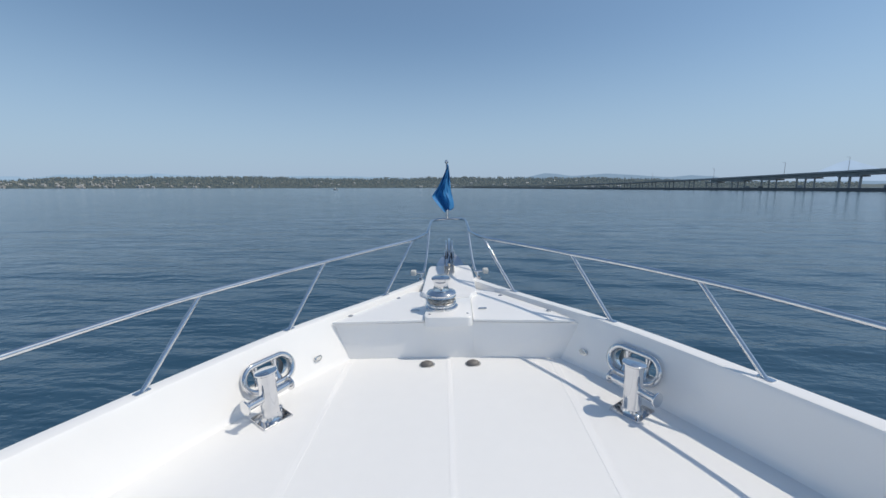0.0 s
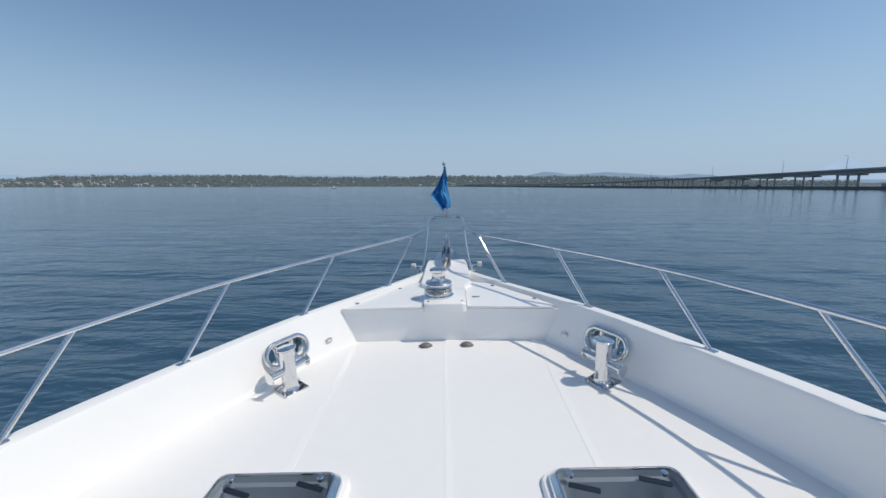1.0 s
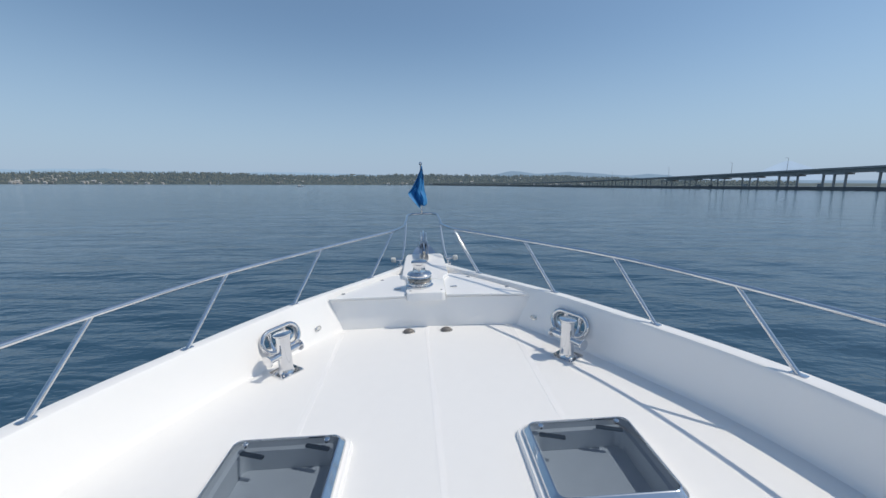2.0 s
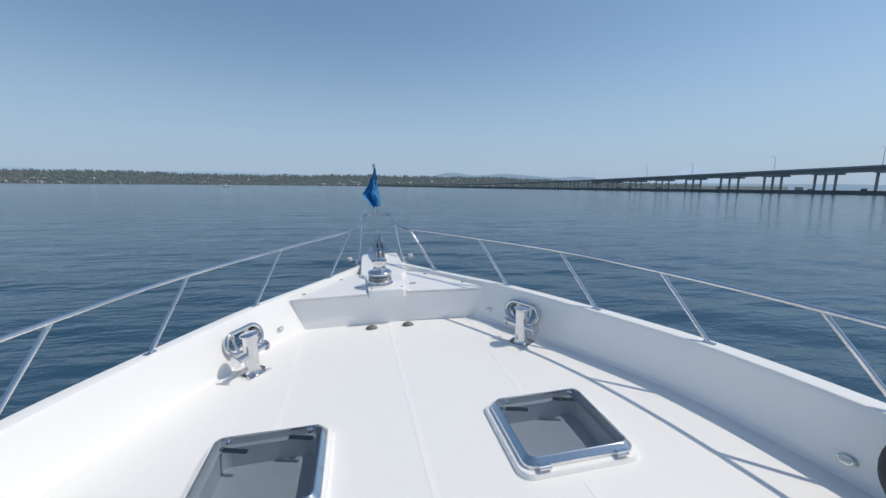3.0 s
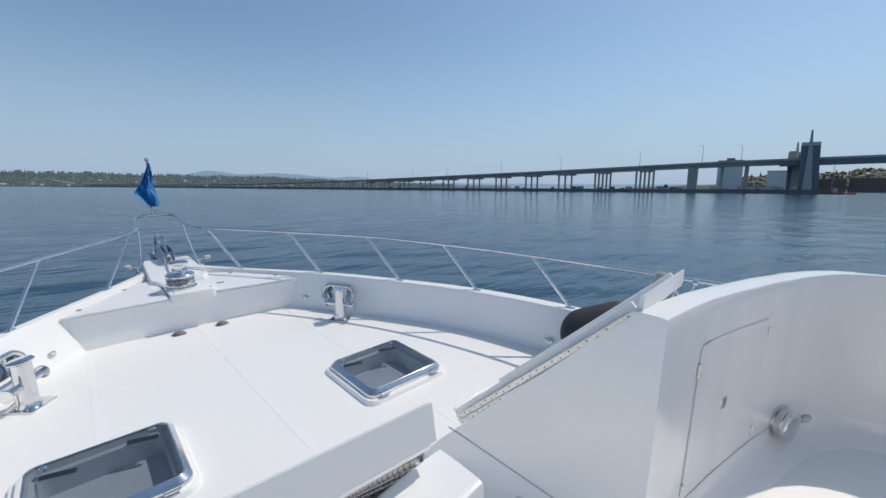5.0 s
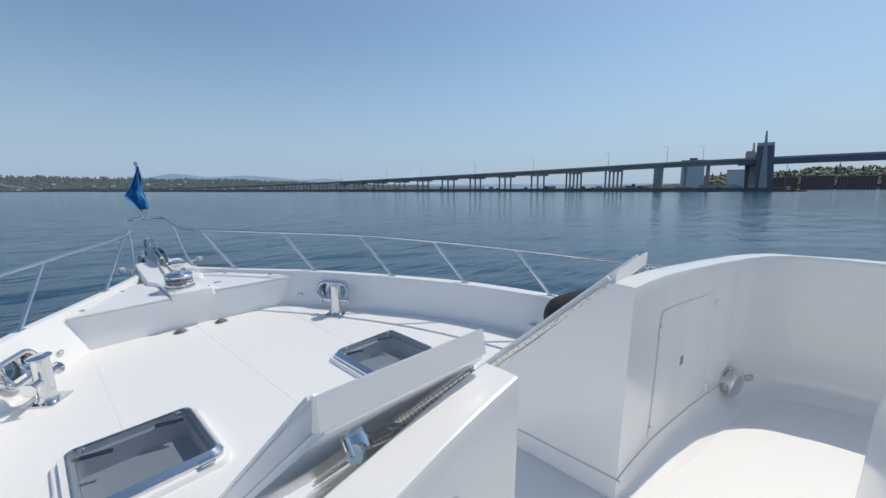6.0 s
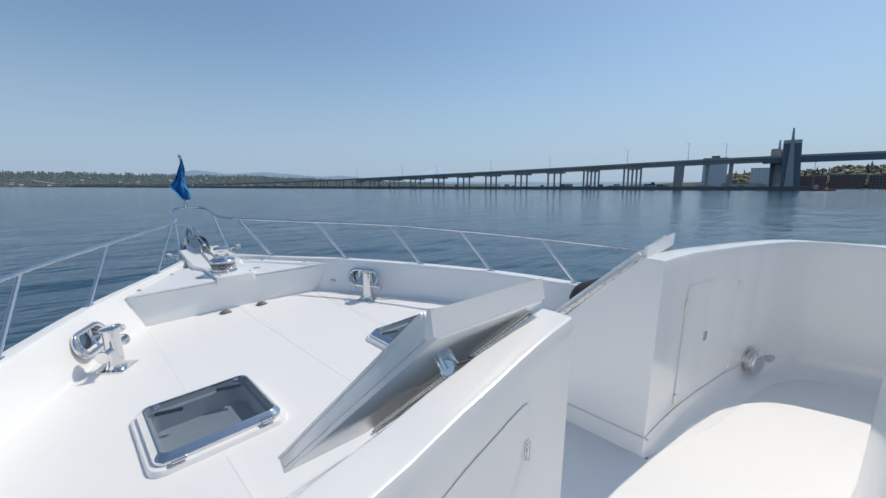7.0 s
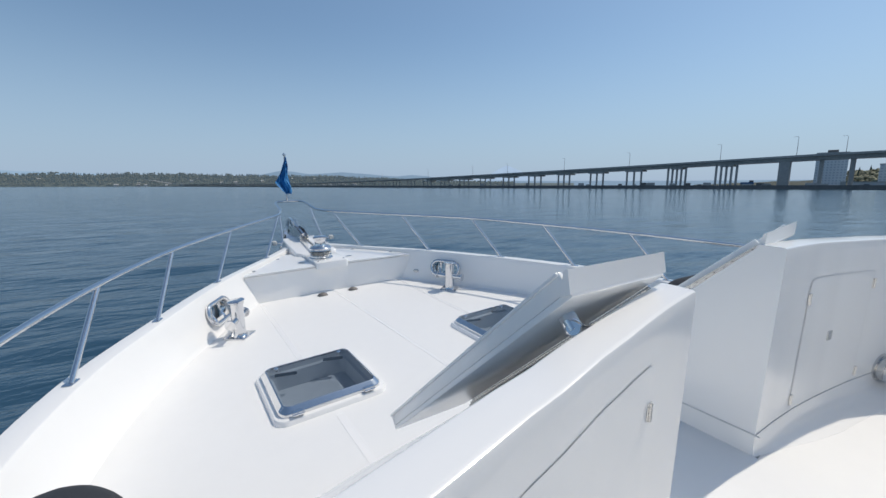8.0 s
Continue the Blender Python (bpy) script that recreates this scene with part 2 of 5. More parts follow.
def prism(bm, outline, z0, z1, bevel=0.0, m=None):
    """A flat plate from a plan outline; z0 and z1 may be functions of (x, y)."""
    f0 = z0 if callable(z0) else (lambda x, y: z0)
    f1 = z1 if callable(z1) else (lambda x, y: z1)
    m = m or Matrix.Identity(4)
    lo = [bm.verts.new(m @ Vector((x, y, f0(x, y)))) for x, y in outline]
    hi = [bm.verts.new(m @ Vector((x, y, f1(x, y)))) for x, y in outline]
    n = len(outline)
    bm.faces.new(lo)
    top = bm.faces.new(hi)
    for i in range(n):
        bm.faces.new((lo[i], lo[(i + 1) % n], hi[(i + 1) % n], hi[i]))
    if bevel:
        bmesh.ops.bevel(bm, geom=list(top.edges), offset=bevel, segments=3, profile=0.5, affect="EDGES")
    return bm


def loft(bm, rings, closed=True, caps=True):
    R = [[bm.verts.new(p) for p in ring] for ring in rings]
    n = len(R[0])
    for a, b in zip(R, R[1:]):
        for i in range(n if closed else n - 1):
            j = (i + 1) % n
            bm.faces.new((a[i], a[j], b[j], b[i]))
    if caps and closed:
        bm.faces.new(R[0])
        bm.faces.new(R[-1])
    return bm


def rounded(w, h, r, seg=6):
    """A rectangle with round corners about the origin."""
    out = []
    for cx, cy, a0 in ((w / 2 - r, h / 2 - r, 0), (-w / 2 + r, h / 2 - r, 90), (-w / 2 + r, -h / 2 + r, 180), (w / 2 - r, -h / 2 + r, 270)):
        for k in range(seg + 1):
            a = radians(a0 + 90 * k / seg)
            out.append((cx + r * math.cos(a), cy + r * math.sin(a)))
    return out


def cut(ob, cutters):
    """Take the cutters' solids out of ob's mesh."""
    for c in cutters:
        md = ob.modifiers.new("cut", "BOOLEAN")
        md.operation, md.object, md.solver = "DIFFERENCE", c, "EXACT"
    dg = bpy.context.evaluated_depsgraph_get()
    me = bpy.data.meshes.new_from_object(ob.evaluated_get(dg))
    ob.modifiers.clear()
    ob.data = me
    for c in cutters:
        bpy.data.objects.remove(c)


def lerp_table(table, v):
    """Smooth interpolation in a short table of (key, value), keys rising."""
    return float(np.interp(v, [a for a, _ in table], [b for _, b in table]))


# ---- the boat: hull, deck, bulwark ----
SHEER = smooth_line([(2.52, -5.0, 0.41), (2.51, -3.2, 0.40), (2.45, -1.7, 0.39), (2.311, -0.42, 0.385), (2.103, 0.508, 0.377), (1.73, 1.30, 0.383),
                     (1.251, 2.194, 0.379), (0.634, 3.033, 0.376), (0.24, 3.60, 0.376), (0.10, 3.82, 0.376)], 6)
SHEER_Y = [p.y for p in SHEER]


def sheer(y):
    """Half breadth and height of the bulwark cap, along the foot of the rail."""
    return (float(np.interp(y, SHEER_Y, [p.x for p in SHEER])), float(np.interp(y, SHEER_Y, [p.z for p in SHEER])))


def bow_lean(y):
    return 0.06 * min(1.0, max(0.0, (y - 1.3) / 1.0))


def deck_edge(y):
    return max(0.0, sheer(y)[0] - 0.175 - bow_lean(y))


WALL_LINE = ((0, -1.735), (0.45, -1.737), (0.65, -1.748), (0.85, -1.765), (1.1, -1.80), (1.46, -1.865), (1.75, -1.935), (1.95, -2.025), (2.08, -2.13), (2.15, -2.28))


def front_top(x):
    """Plan line of the coaming's aft face, across the boat; the port half stands a little further aft."""
    return lerp_table(WALL_LINE, abs(x)) + (0.022 if x > 0 else -0.02)


CREST = {1: ((0.0, 1.165), (0.45, 1.162), (0.63, 1.156), (0.84, 1.146), (1.03, 1.134), (1.24, 1.12), (1.5, 1.105), (1.7, 1.092), (2.05, 1.085), (2.15, 1.078)),
         -1: ((0.0, 1.165), (0.4, 1.163), (0.55, 1.150), (0.75, 1.125), (1.0, 1.102), (1.7, 1.09), (2.15, 1.078))}


def crest(x):
    """Height of the coaming's top, across the boat."""
    return lerp_table(CREST[1 if x > 0 else -1], abs(x))


def build_hull():
    hull = thing("hull", "white glossy moulded yacht hull with raised bulwarks", "yacht hull", kind="structure")
    for s in (1, -1):
        bm = bmesh.new()
        rings = []
        for p in SHEER:
            x, y, z = p
            # outward direction in plan is close to athwartships; the section runs over the cap and down inside
            lean = bow_lean(y)
            inner = max(0.0, x - 0.175 - lean)
            w = 0.035 * min(1.0, max(0.0, (2.6 - y) / 2.0))
            rings.append([(s * max(0, x * 0.55 - 0.1), y - 0.9, WATER_Z - 0.5), (s * (x * 0.93), y - 0.1, -0.6), (s * (x + 0.035 + w), y, z - 0.07), (s * (x + 0.045 + w), y, z - 0.02),
                          (s * (x + 0.03 + w), y, z), (s * (x - 0.055), y, z + 0.004), (s * (x - 0.064), y, z + 0.001), (s * (x - 0.0685), y, z - 0.008), (s * (x - 0.075), y, z - 0.036),
                          (s * max(0.0, x - 0.143 - lean), y, 0.045), (s * max(0.0, x - 0.155 - lean), y, 0.014), (s * inner, y, -0.004), (s * inner, y, -0.06)])
        loft(bm, rings, closed=False)
        side = part("bulwark", bm, GELCOAT, hull, smooth=True)
        cutters = []
        c, d = HAWSE
        m = facing((s * c[0], c[1], c[2]), (s * d[0], d[1], -0.31))
        cb = bmesh.new()
        prism(cb, rounded(0.34, 0.15, 0.074), -0.3, 0.3, m=m)
        bmesh.ops.recalc_face_normals(cb, faces=cb.faces[:])
        me = bpy.data.meshes.new("cutter")
        cb.to_mesh(me)
        cb.free()
        # the cutter opens the inner and outer skins
        cutter = new("cutter", me)
        cutters.append(cutter)
        sol = side.modifiers.new("skin", "SOLIDIFY")
        sol.thickness, sol.offset = 0.012, -1
        cut(side, cutters)
        tagged(side, "white bulwark with a rolled cap")
    return hull


HAWSE = ((1.335, 1.90, 0.188), (0.86, 0.51))
HATCH = {1: (0.873, 0.364), -1: (-0.838, 0.364)}      # centres
HATCH_W, HATCH_D = 0.66, 0.628
build_hull()
bm = bmesh.new()
loft(bm, [[(-2.5, y, 0.38), (2.5, y, 0.38), (2.2, y, -0.6), (1.2, y - 0.9, -2.8), (-1.2, y - 0.9, -2.8), (-2.2, y, -0.6)] for y in (-5.04, -4.98)])
solo("wall_transom", bm, GELCOAT, "plain white moulded bulkhead closing the hull", "bulkhead", kind="structure")

# fore deck, opened under the two hatches
bm = bmesh.new()
ys = [-5.0 + 0.2 * i for i in range(43)]
outline = [(deck_edge(y) + 0.01, y) for y in ys] + [(-deck_edge(y) - 0.01, y) for y in reversed(ys)]
prism(bm, outline, -0.06, 0.0)
deck = solo("floor_foredeck", bm, NONSKID, "white moulded non-skid yacht foredeck", "deck", kind="structure")
cutters = []
for s in (1, -1):
    cb = bmesh.new()
    prism(cb, [(HATCH[s][0] + x, HATCH[s][1] + y) for x, y in rounded(HATCH_W - 0.12, HATCH_D - 0.12, 0.05)], -0.3, 0.3)
    bmesh.ops.recalc_face_normals(cb, faces=cb.faces[:])
    me = bpy.data.meshes.new("cutter")
    cb.to_mesh(me)
    cb.free()
    cutters.append(new("cutter", me))
cut(deck, cutters)
# raised smooth seams that divide the non-skid panels
for a, b, w in (((-0.01, 2.38), (0.075, -0.75), 0.024), ((0.845, 2.36), (0.845, 0.72), 0.03), ((-0.845, 2.36), (-0.845, 0.72), 0.03), ((0.845, -0.05), (0.845, -0.55), 0.03), ((-0.845, -0.05), (-0.845, -0.55), 0.03)):
    bm = bmesh.new()
    w *= 1.5
    prism(bm, [(a[0] - w / 2, a[1]), (a[0] + w / 2, a[1]), (b[0] + w / 2, b[1]), (b[0] - w / 2, b[1])], -0.001, 0.0012)
    solo("deck_trim", bm, GELCOAT, "smooth white seam strip between deck panels", "deck seam", kind="structure")


# ---- bow locker, windlass platform, pulpit ----
def build_locker():
    lk = thing("bow_locker", "white moulded anchor locker with two flat lids", "locker", at=pose(0, 2.45, 0))
    inv = Matrix.Translation((0, -2.45, 0))
    edge = [(sheer(y)[0] - 0.045, y) for y in (2.46, 2.6, 2.8, 3.0, 3.2, 3.4, 3.55)]
    bm = bmesh.new()
    stb = [(edge[0][0] + 0.055, 2.35)] + edge[1:]
    outline = [(-0.2, 2.452), (0.2, 2.44)] + stb + [(-x, y) for x, y in reversed(edge)]
    lo = [(0.875, 2.43)] + [(x - 0.05, y) for x, y in edge[1:]]
    lo_stb = [(0.94, 2.36)] + lo[1:]
    bot = [(-0.2, 2.425), (0.2, 2.415)] + lo_stb + [(-x, y) for x, y in reversed(lo)]
    loft(bm, [[inv @ Vector((x, y, -0.02)) for x, y in bot], [inv @ Vector((x, y, 0.306)) for x, y in outline]])
    part("body", bm, GELCOAT, lk)
    for s in (1, -1):
        bm = bmesh.new()
        lid = [(s * 0.206, 2.432 if s < 0 else 2.42), (s * (0.985 if s < 0 else 1.03), 2.432 if s < 0 else 2.335)] + [(s * (x - 0.055), y) for x, y in edge[1:5]] + [(s * 0.245, 3.22), (s * 0.206, 3.0)]
        prism(bm, lid, 0.318, lambda x, y: 0.338 + 0.012 * (y - 2.43), bevel=0.006, m=inv)
        lid_ob = part("lid", bm, GELCOAT, lk, "flat white locker lid")
        bm = bmesh.new()
        c = inv @ Vector((s * 0.30, 2.66, 0.344))
        prism(bm, [(c.x + x, c.y + y) for x, y in rounded(0.075, 0.035, 0.008)], c.z - 0.002, c.z + 0.004, bevel=0.002)
        part("latch", bm, STEEL, lid_ob, "flush stainless pull latch")
        for px, py in ((0.86, 2.56), (0.50, 3.02)):
            bm = bmesh.new()
            c = inv @ Vector((s * px, py, 0.343))
            lathe(bm, [(0.022, -0.004), (0.022, 0.004), (0.014, 0.008), (0, 0.008)], at=c, seg=14)
            part("hinge", bm, STEEL, lid_ob)
    return lk


def build_platform():
    pf = thing("bow_platform", "raised white moulded windlass plinth and anchor platform", "bow platform", at=pose(0, 2.42, 0.305))
    inv = Matrix.Translation((0, -2.42, -0.28))
    bm = bmesh.new()
    prism(bm, [(x, 2.705 + y) for x, y in rounded(0.40, 0.64, 0.045)], 0.265, 0.347, bevel=0.014, m=inv)
    part("plinth", bm, GELCOAT, pf, smooth=True)
    rings = []
    for y, w1, z in ((2.90, 0.195, 0.350), (2.98, 0.205, 0.354), (3.06, 0.262, 0.362), (3.5, 0.252, 0.398), (3.80, 0.238, 0.424), (3.88, 0.222, 0.427), (3.93, 0.19, 0.412)):
        w0 = w1 + 0.016
        rings.append([inv @ Vector(p) for p in ((-w0, y, 0.30), (-w1 - 0.012, y, z - 0.012), (-w1, y, z), (w1, y, z), (w1 + 0.012, y, z - 0.012), (w0, y, 0.30))])
    bm = bmesh.new()
    loft(bm, rings)
    part("anchor_plank", bm, GELCOAT, pf)
    for x, y in ((-0.16, 2.47), (0.16, 2.47), (-0.16, 2.96), (0.16, 2.96)):
        bm = bmesh.new()
        lathe(bm, [(0.012, 0), (0.012, 0.004), (0.007, 0.007), (0, 0.007)], at=inv @ Vector((x, y, 0.345)), seg=10)
        part("bolt", bm, STEEL, pf)
    return pf


def build_windlass():
    w = thing("windlass", "polished stainless vertical anchor windlass with chain", "windlass", at=pose(-0.062, 2.655, 0.371) @ Matrix.Scale(1.22, 4))
    bm = bmesh.new()
    lathe(bm, [(0, 0), (0.118, 0), (0.118, 0.012), (0.10, 0.022), (0.10, 0.03), (0, 0.03)])
    part("base_plate", bm, CHROME, w, smooth=True)
    bm = bmesh.new()
    lathe(bm, [(0, 0.03), (0.10, 0.03), (0.106, 0.04), (0.085, 0.055), (0.085, 0.07), (0.106, 0.085), (0.10, 0.098), (0, 0.098)])
    part("gypsy", bm, STEEL, w, "ribbed chain wheel", smooth=True)
    bm = bmesh.new()
    for i in range(16):
        a = 2 * math.pi * i / 16
        ring = [Vector((0.016 * math.cos(t), 0, 0.0095 * math.sin(t))) for t in (k * math.pi / 4 for k in range(8))]
        m = Matrix.Translation((0.094 * math.cos(a), 0.094 * math.sin(a), 0.0625)) @ Matrix.Rotation(a + math.pi / 2, 4, "Z") @ Matrix.Rotation(math.pi / 2 * (i % 2), 4, "X")
        tube(bm, [m @ p for p in ring], 0.0055, 6, closed=True)
    part("chain", bm, CHAIN, w, "galvanised anchor chain links")
    bm = bmesh.new()
    lathe(bm, [(0, 0.098), (0.104, 0.098), (0.108, 0.108), (0.098, 0.122), (0.06, 0.132), (0.052, 0.155), (0.052, 0.185), (0.062, 0.200), (0.067, 0.210), (0.066, 0.222), (0.05, 0.230), (0, 0.232)])
    part("drum", bm, CHROME, w, "mirror-polished warping drum", smooth=True)
    bm = bmesh.new()
    rod(bm, (0.085, 0.10, 0.0), (0.085, 0.10, 0.09), 0.017, round_end=0.005)
    tube(bm, smooth_line([(0.085, 0.10, 0.085), (0.06, 0.12, 0.10), (0.03, 0.10, 0.075)], 5), 0.008, 8)
    part("chain_stripper", bm, STEEL, w, smooth=True)
    return w


def build_anchor():
    a = thing("anchor", "polished stainless anchor stowed on its bow roller", "anchor", at=pose(0, 3.75, 0.475))
    bm = bmesh.new()
    for x in (-0.052, 0.052):
        rings = []
        for y, z0, z1 in ((-0.18, -0.03, 0.06), (0.0, -0.03, 0.125), (0.25, -0.03, 0.135), (0.5, -0.03, 0.10), (0.58, -0.03, 0.04)):
            rings.append([(x - 0.005, y, z0), (x - 0.005, y, z1), (x + 0.005, y, z1), (x + 0.005, y, z0)])
        loft(bm, rings)
    part("cheek", bm, STEEL, a)
    bm = bmesh.new()
    rod(bm, (-0.06, 0.47, 0.03), (0.06, 0.47, 0.03), 0.035, round_end=0.006)
    part("roller", bm, DARK, a, smooth=True)
    bm = bmesh.new()
    rings = []
    for y, z, h in ((-0.12, 0.045, 0.022), (0.15, 0.095, 0.036), (0.4, 0.155, 0.048), (0.6, 0.185, 0.046), (0.74, 0.15, 0.04), (0.84, 0.05, 0.04)):
        rings.append([(-0.013, y, z - h), (-0.018, y, z), (-0.013, y, z + h), (0.013, y, z + h), (0.018, y, z), (0.013, y, z - h)])
    loft(bm, rings)
    part("shank", bm, CHROME, a, smooth=True)
    bm = bmesh.new()
    rings = []
    for k in range(9):
        u = k / 8
        y, z, w = 0.86 - 0.52 * u, 0.02 - 0.17 * math.sin(u * 1.7), 0.02 + 0.15 * math.sin(u * math.pi * 0.8)
        rings.append([(-w, y, z + 0.04 * u), (0, y, z - 0.05), (w, y, z + 0.04 * u), (0, y, z - 0.035)])
    loft(bm, rings)
    part("fluke", bm, CHROME, a, smooth=True)
    for x in (-0.035, 0.035):
        bm = bmesh.new()
        tube(bm, smooth_line([(x, 0.20, 0.04), (x, 0.28, 0.17), (x, 0.40, 0.225), (x, 0.54, 0.18), (x, 0.60, 0.03)], 6), 0.009, 10)
        part("guard_loop", bm, CHROME, a, smooth=True)
    bm = bmesh.new()
    for i in range(14):
        y = -0.16 - 0.062 * i * 0.95
        z = 0.03 - 0.0045 * i
        ring = [Vector((0.011 * math.sin(t), 0.042 * math.cos(t), 0)) for t in (k * math.pi / 4 for k in range(8))]
        m = Matrix.Translation((-0.004 * i, y, z)) @ Matrix.Rotation(math.pi / 2 * (i % 2), 4, "Y")
        tube(bm, [m @ p for p in ring], 0.0065, 6, closed=True)
    part("chain", bm, CHAIN, a, "galvanised chain leading to the windlass")
    return a


build_locker()
build_platform()
build_windlass()
build_anchor()

RAIL = [(2.45, -3.4, 0.84), (2.43, -2.4, 0.83), (2.36, -1.1, 0.815), (2.217, -0.055, 0.811), (1.965, 0.855, 0.815), (1.577, 1.69, 0.833), (1.042, 2.54, 0.838), (0.66, 3.05, 0.848), (0.37, 3.39, 0.862)]
FEET = [(2.311, -0.41), (2.103, 0.508), (1.730, 1.298), (1.251, 2.194), (0.634, 3.035)]
HEADS = [(2.217, -0.055, 0.81), (1.965, 0.855, 0.814), (1.577, 1.69, 0.832), (1.042, 2.54, 0.837), (0.37, 3.385, 0.861)]


def build_rail():
    rail = thing("bow_rail", "polished stainless tube guard rail round the bow", "guard rail", at=pose(0, 0, 0.35))
    up = Matrix.Translation((0, 0, -0.35))
    for s in (1, -1):
        bm = bmesh.new()
        line = smooth_line([(s * x, y, z) for x, y, z in RAIL] + [(s * 0.25, 3.755, 0.868)], 6)
        tube(bm, [up @ p for p in line], 0.0165, 12)
        part("top_tube", bm, CHROME, rail, smooth=True)
        feet = FEET + [(2.42, -1.45), (2.47, -2.5)]
        heads = HEADS + [(2.362, -1.12, 0.815), (2.425, -2.17, 0.828)]
        for (fx, fy), (hx, hy, hz) in zip(feet, heads):
            z = sheer(fy)[1]
            bm = bmesh.new()
            rod(bm, up @ Vector((s * fx, fy, z)), up @ Vector((s * hx, hy, hz - 0.006)), 0.0145, seg=14)
            post = part("stanchion", bm, CHROME, rail, smooth=True)
            d = (Vector((hx - fx, hy - fy, 0))).normalized()
            m = up @ Matrix.Translation((s * fx, fy, z)) @ Matrix.Rotation(math.atan2(d.y, s * d.x), 4, "Z")
            bm = bmesh.new()
            prism(bm, rounded(0.085, 0.05, 0.012, 3), 0.0, 0.008, bevel=0.002, m=m)
            part("foot_plate", bm, CHROME, post, smooth=True)
    # the raised pulpit hoop
    up = Matrix.Translation((0, 0, -0.324))
    bm = bmesh.new()
    half = [Vector((0.25, 3.755, 0.842)), Vector((0.243, 3.80, 0.850)), Vector((0.235, 3.90, 0.867))] + smooth_line([(0.222, 4.10, 0.901), (0.212, 4.24, 0.918), (0.17, 4.315, 0.928), (0.08, 4.338, 0.932), (0.0, 4.34, 0.933)], 5)
    hoop = [Vector((-p.x, p.y, p.z)) for p in half] + list(reversed(half))[1:]
    tube(bm, [up @ p for p in hoop], 0.0165, 12)
    part("pulpit_hoop", bm, CHROME, rail, smooth=True)
    for s in (1, -1):
        bm = bmesh.new()
        tube(bm, [up @ p for p in smooth_line([(s * 0.228, 4.02, 0.888), (s * 0.245, 3.88, 0.70), (s * 0.27, 3.72, 0.50), (s * 0.30, 3.64, 0.395), (s * 0.33, 3.60, 0.36)], 5)], 0.0145, 12)
        leg = part("pulpit_leg", bm, CHROME, rail, smooth=True)
        bm = bmesh.new()
        prism(bm, rounded(0.07, 0.05, 0.012, 3), -0.005, 0.006, m=up @ Matrix.Translation((s * 0.32, 3.59, 0.352)))
        part("foot_plate", bm, CHROME, leg)
    return rail


def build_bow_light(s):
    lt = thing("bow_light", "small off-white plastic lamp on a stainless bracket", "navigation light", group="bow lights", at=pose(s * 0.385, 3.62, 0.426))
    bm = bmesh.new()
    box(bm, (s * 0.02, 0, 0.02), (0.06, 0.075, 0.058), 0.012)
    part("housing", bm, OFFWHITE, lt, smooth=True)
    bm = bmesh.new()
    rod(bm, (s * -0.10, 0.0, 0.012), (s * -0.01, 0, 0.016), 0.014, round_end=0.004)
    rod(bm, (s * -0.07, -0.015, -0.045), (s * -0.07, 0, 0.012), 0.012)
    part("bracket", bm, CHROME, lt, smooth=True)
    return lt


def build_flag():
    st = thing("flagstaff", "slim stainless bow staff with a ball finial", "flagstaff", at=pose(-0.012, 4.338, 0.953))
    bm = bmesh.new()
    rod(bm, (0, 0, 0), (0.012, -0.004, 0.708), 0.0105)
    part("pole", bm, CHROME, st, smooth=True)
    bm = bmesh.new()
    rod(bm, (0, 0, 0.0), (0.001, 0.0, 0.07), 0.019, round_end=0.004)
    tube(bm, smooth_line([(0.015, 0.0, 0.05), (0.05, 0.0, 0.075), (0.035, 0, 0.12), (0.01, 0, 0.11)], 5), 0.004, 8)
    part("socket", bm, CHROME, st, smooth=True)
    bm = bmesh.new()
    bmesh.ops.create_uvsphere(bm, u_segments=16, v_segments=10, radius=0.024, matrix=Matrix.Translation((0.012, -0.004, 0.72)))
    part("finial", bm, CHROME, st, smooth=True)
    fl = thing("burgee_flag", "limp blue nylon burgee hanging in folds", "flag", at=pose(0.0, 4.335, 1.64))
    bm = bmesh.new()
    nu, nv = 28, 30
    grid = []
    for j in range(nv + 1):
        v = j / nv
        width = 0.012 + 0.20 * min(1, v / 0.62) ** 1.3 * (1 - 0.55 * max(0, (v - 0.66) / 0.34))
        row = []
        for i in range(nu + 1):
            u = i / nu
            drop = -0.54 * v - 0.055 * u * v + 0.10 * max(0, u - 0.45) * max(0, v - 0.6) - 0.05 * math.sin(u * 9) * max(0, v - 0.85)
            fold = 0.062 * math.sin(u * 8.5 + v * 2.6) * (0.15 + v) + 0.016 * math.sin(u * 21 - v * 8) + 0.008 * math.sin(u * 41 + v * 17)
            row.append(bm.verts.new((0.022 + 0.045 * v - width * 1.12 * u + 0.012 * math.sin(v * 9 + u * 4) * v, -0.02 - 0.12 * u * v + fold, drop)))
        grid.append(row)
    for j in range(nv):
        for i in range(nu):
            bm.faces.new((grid[j][i], grid[j][i + 1], grid[j + 1][i + 1], grid[j + 1][i]))
    cloth = part("cloth", bm, FLAG, fl, smooth=True)
    sol = cloth.modifiers.new("cloth", "SOLIDIFY")
    sol.thickness = 0.0015
    return st


build_rail()
for s in (-1, 1):
    build_bow_light(s)
build_flag()


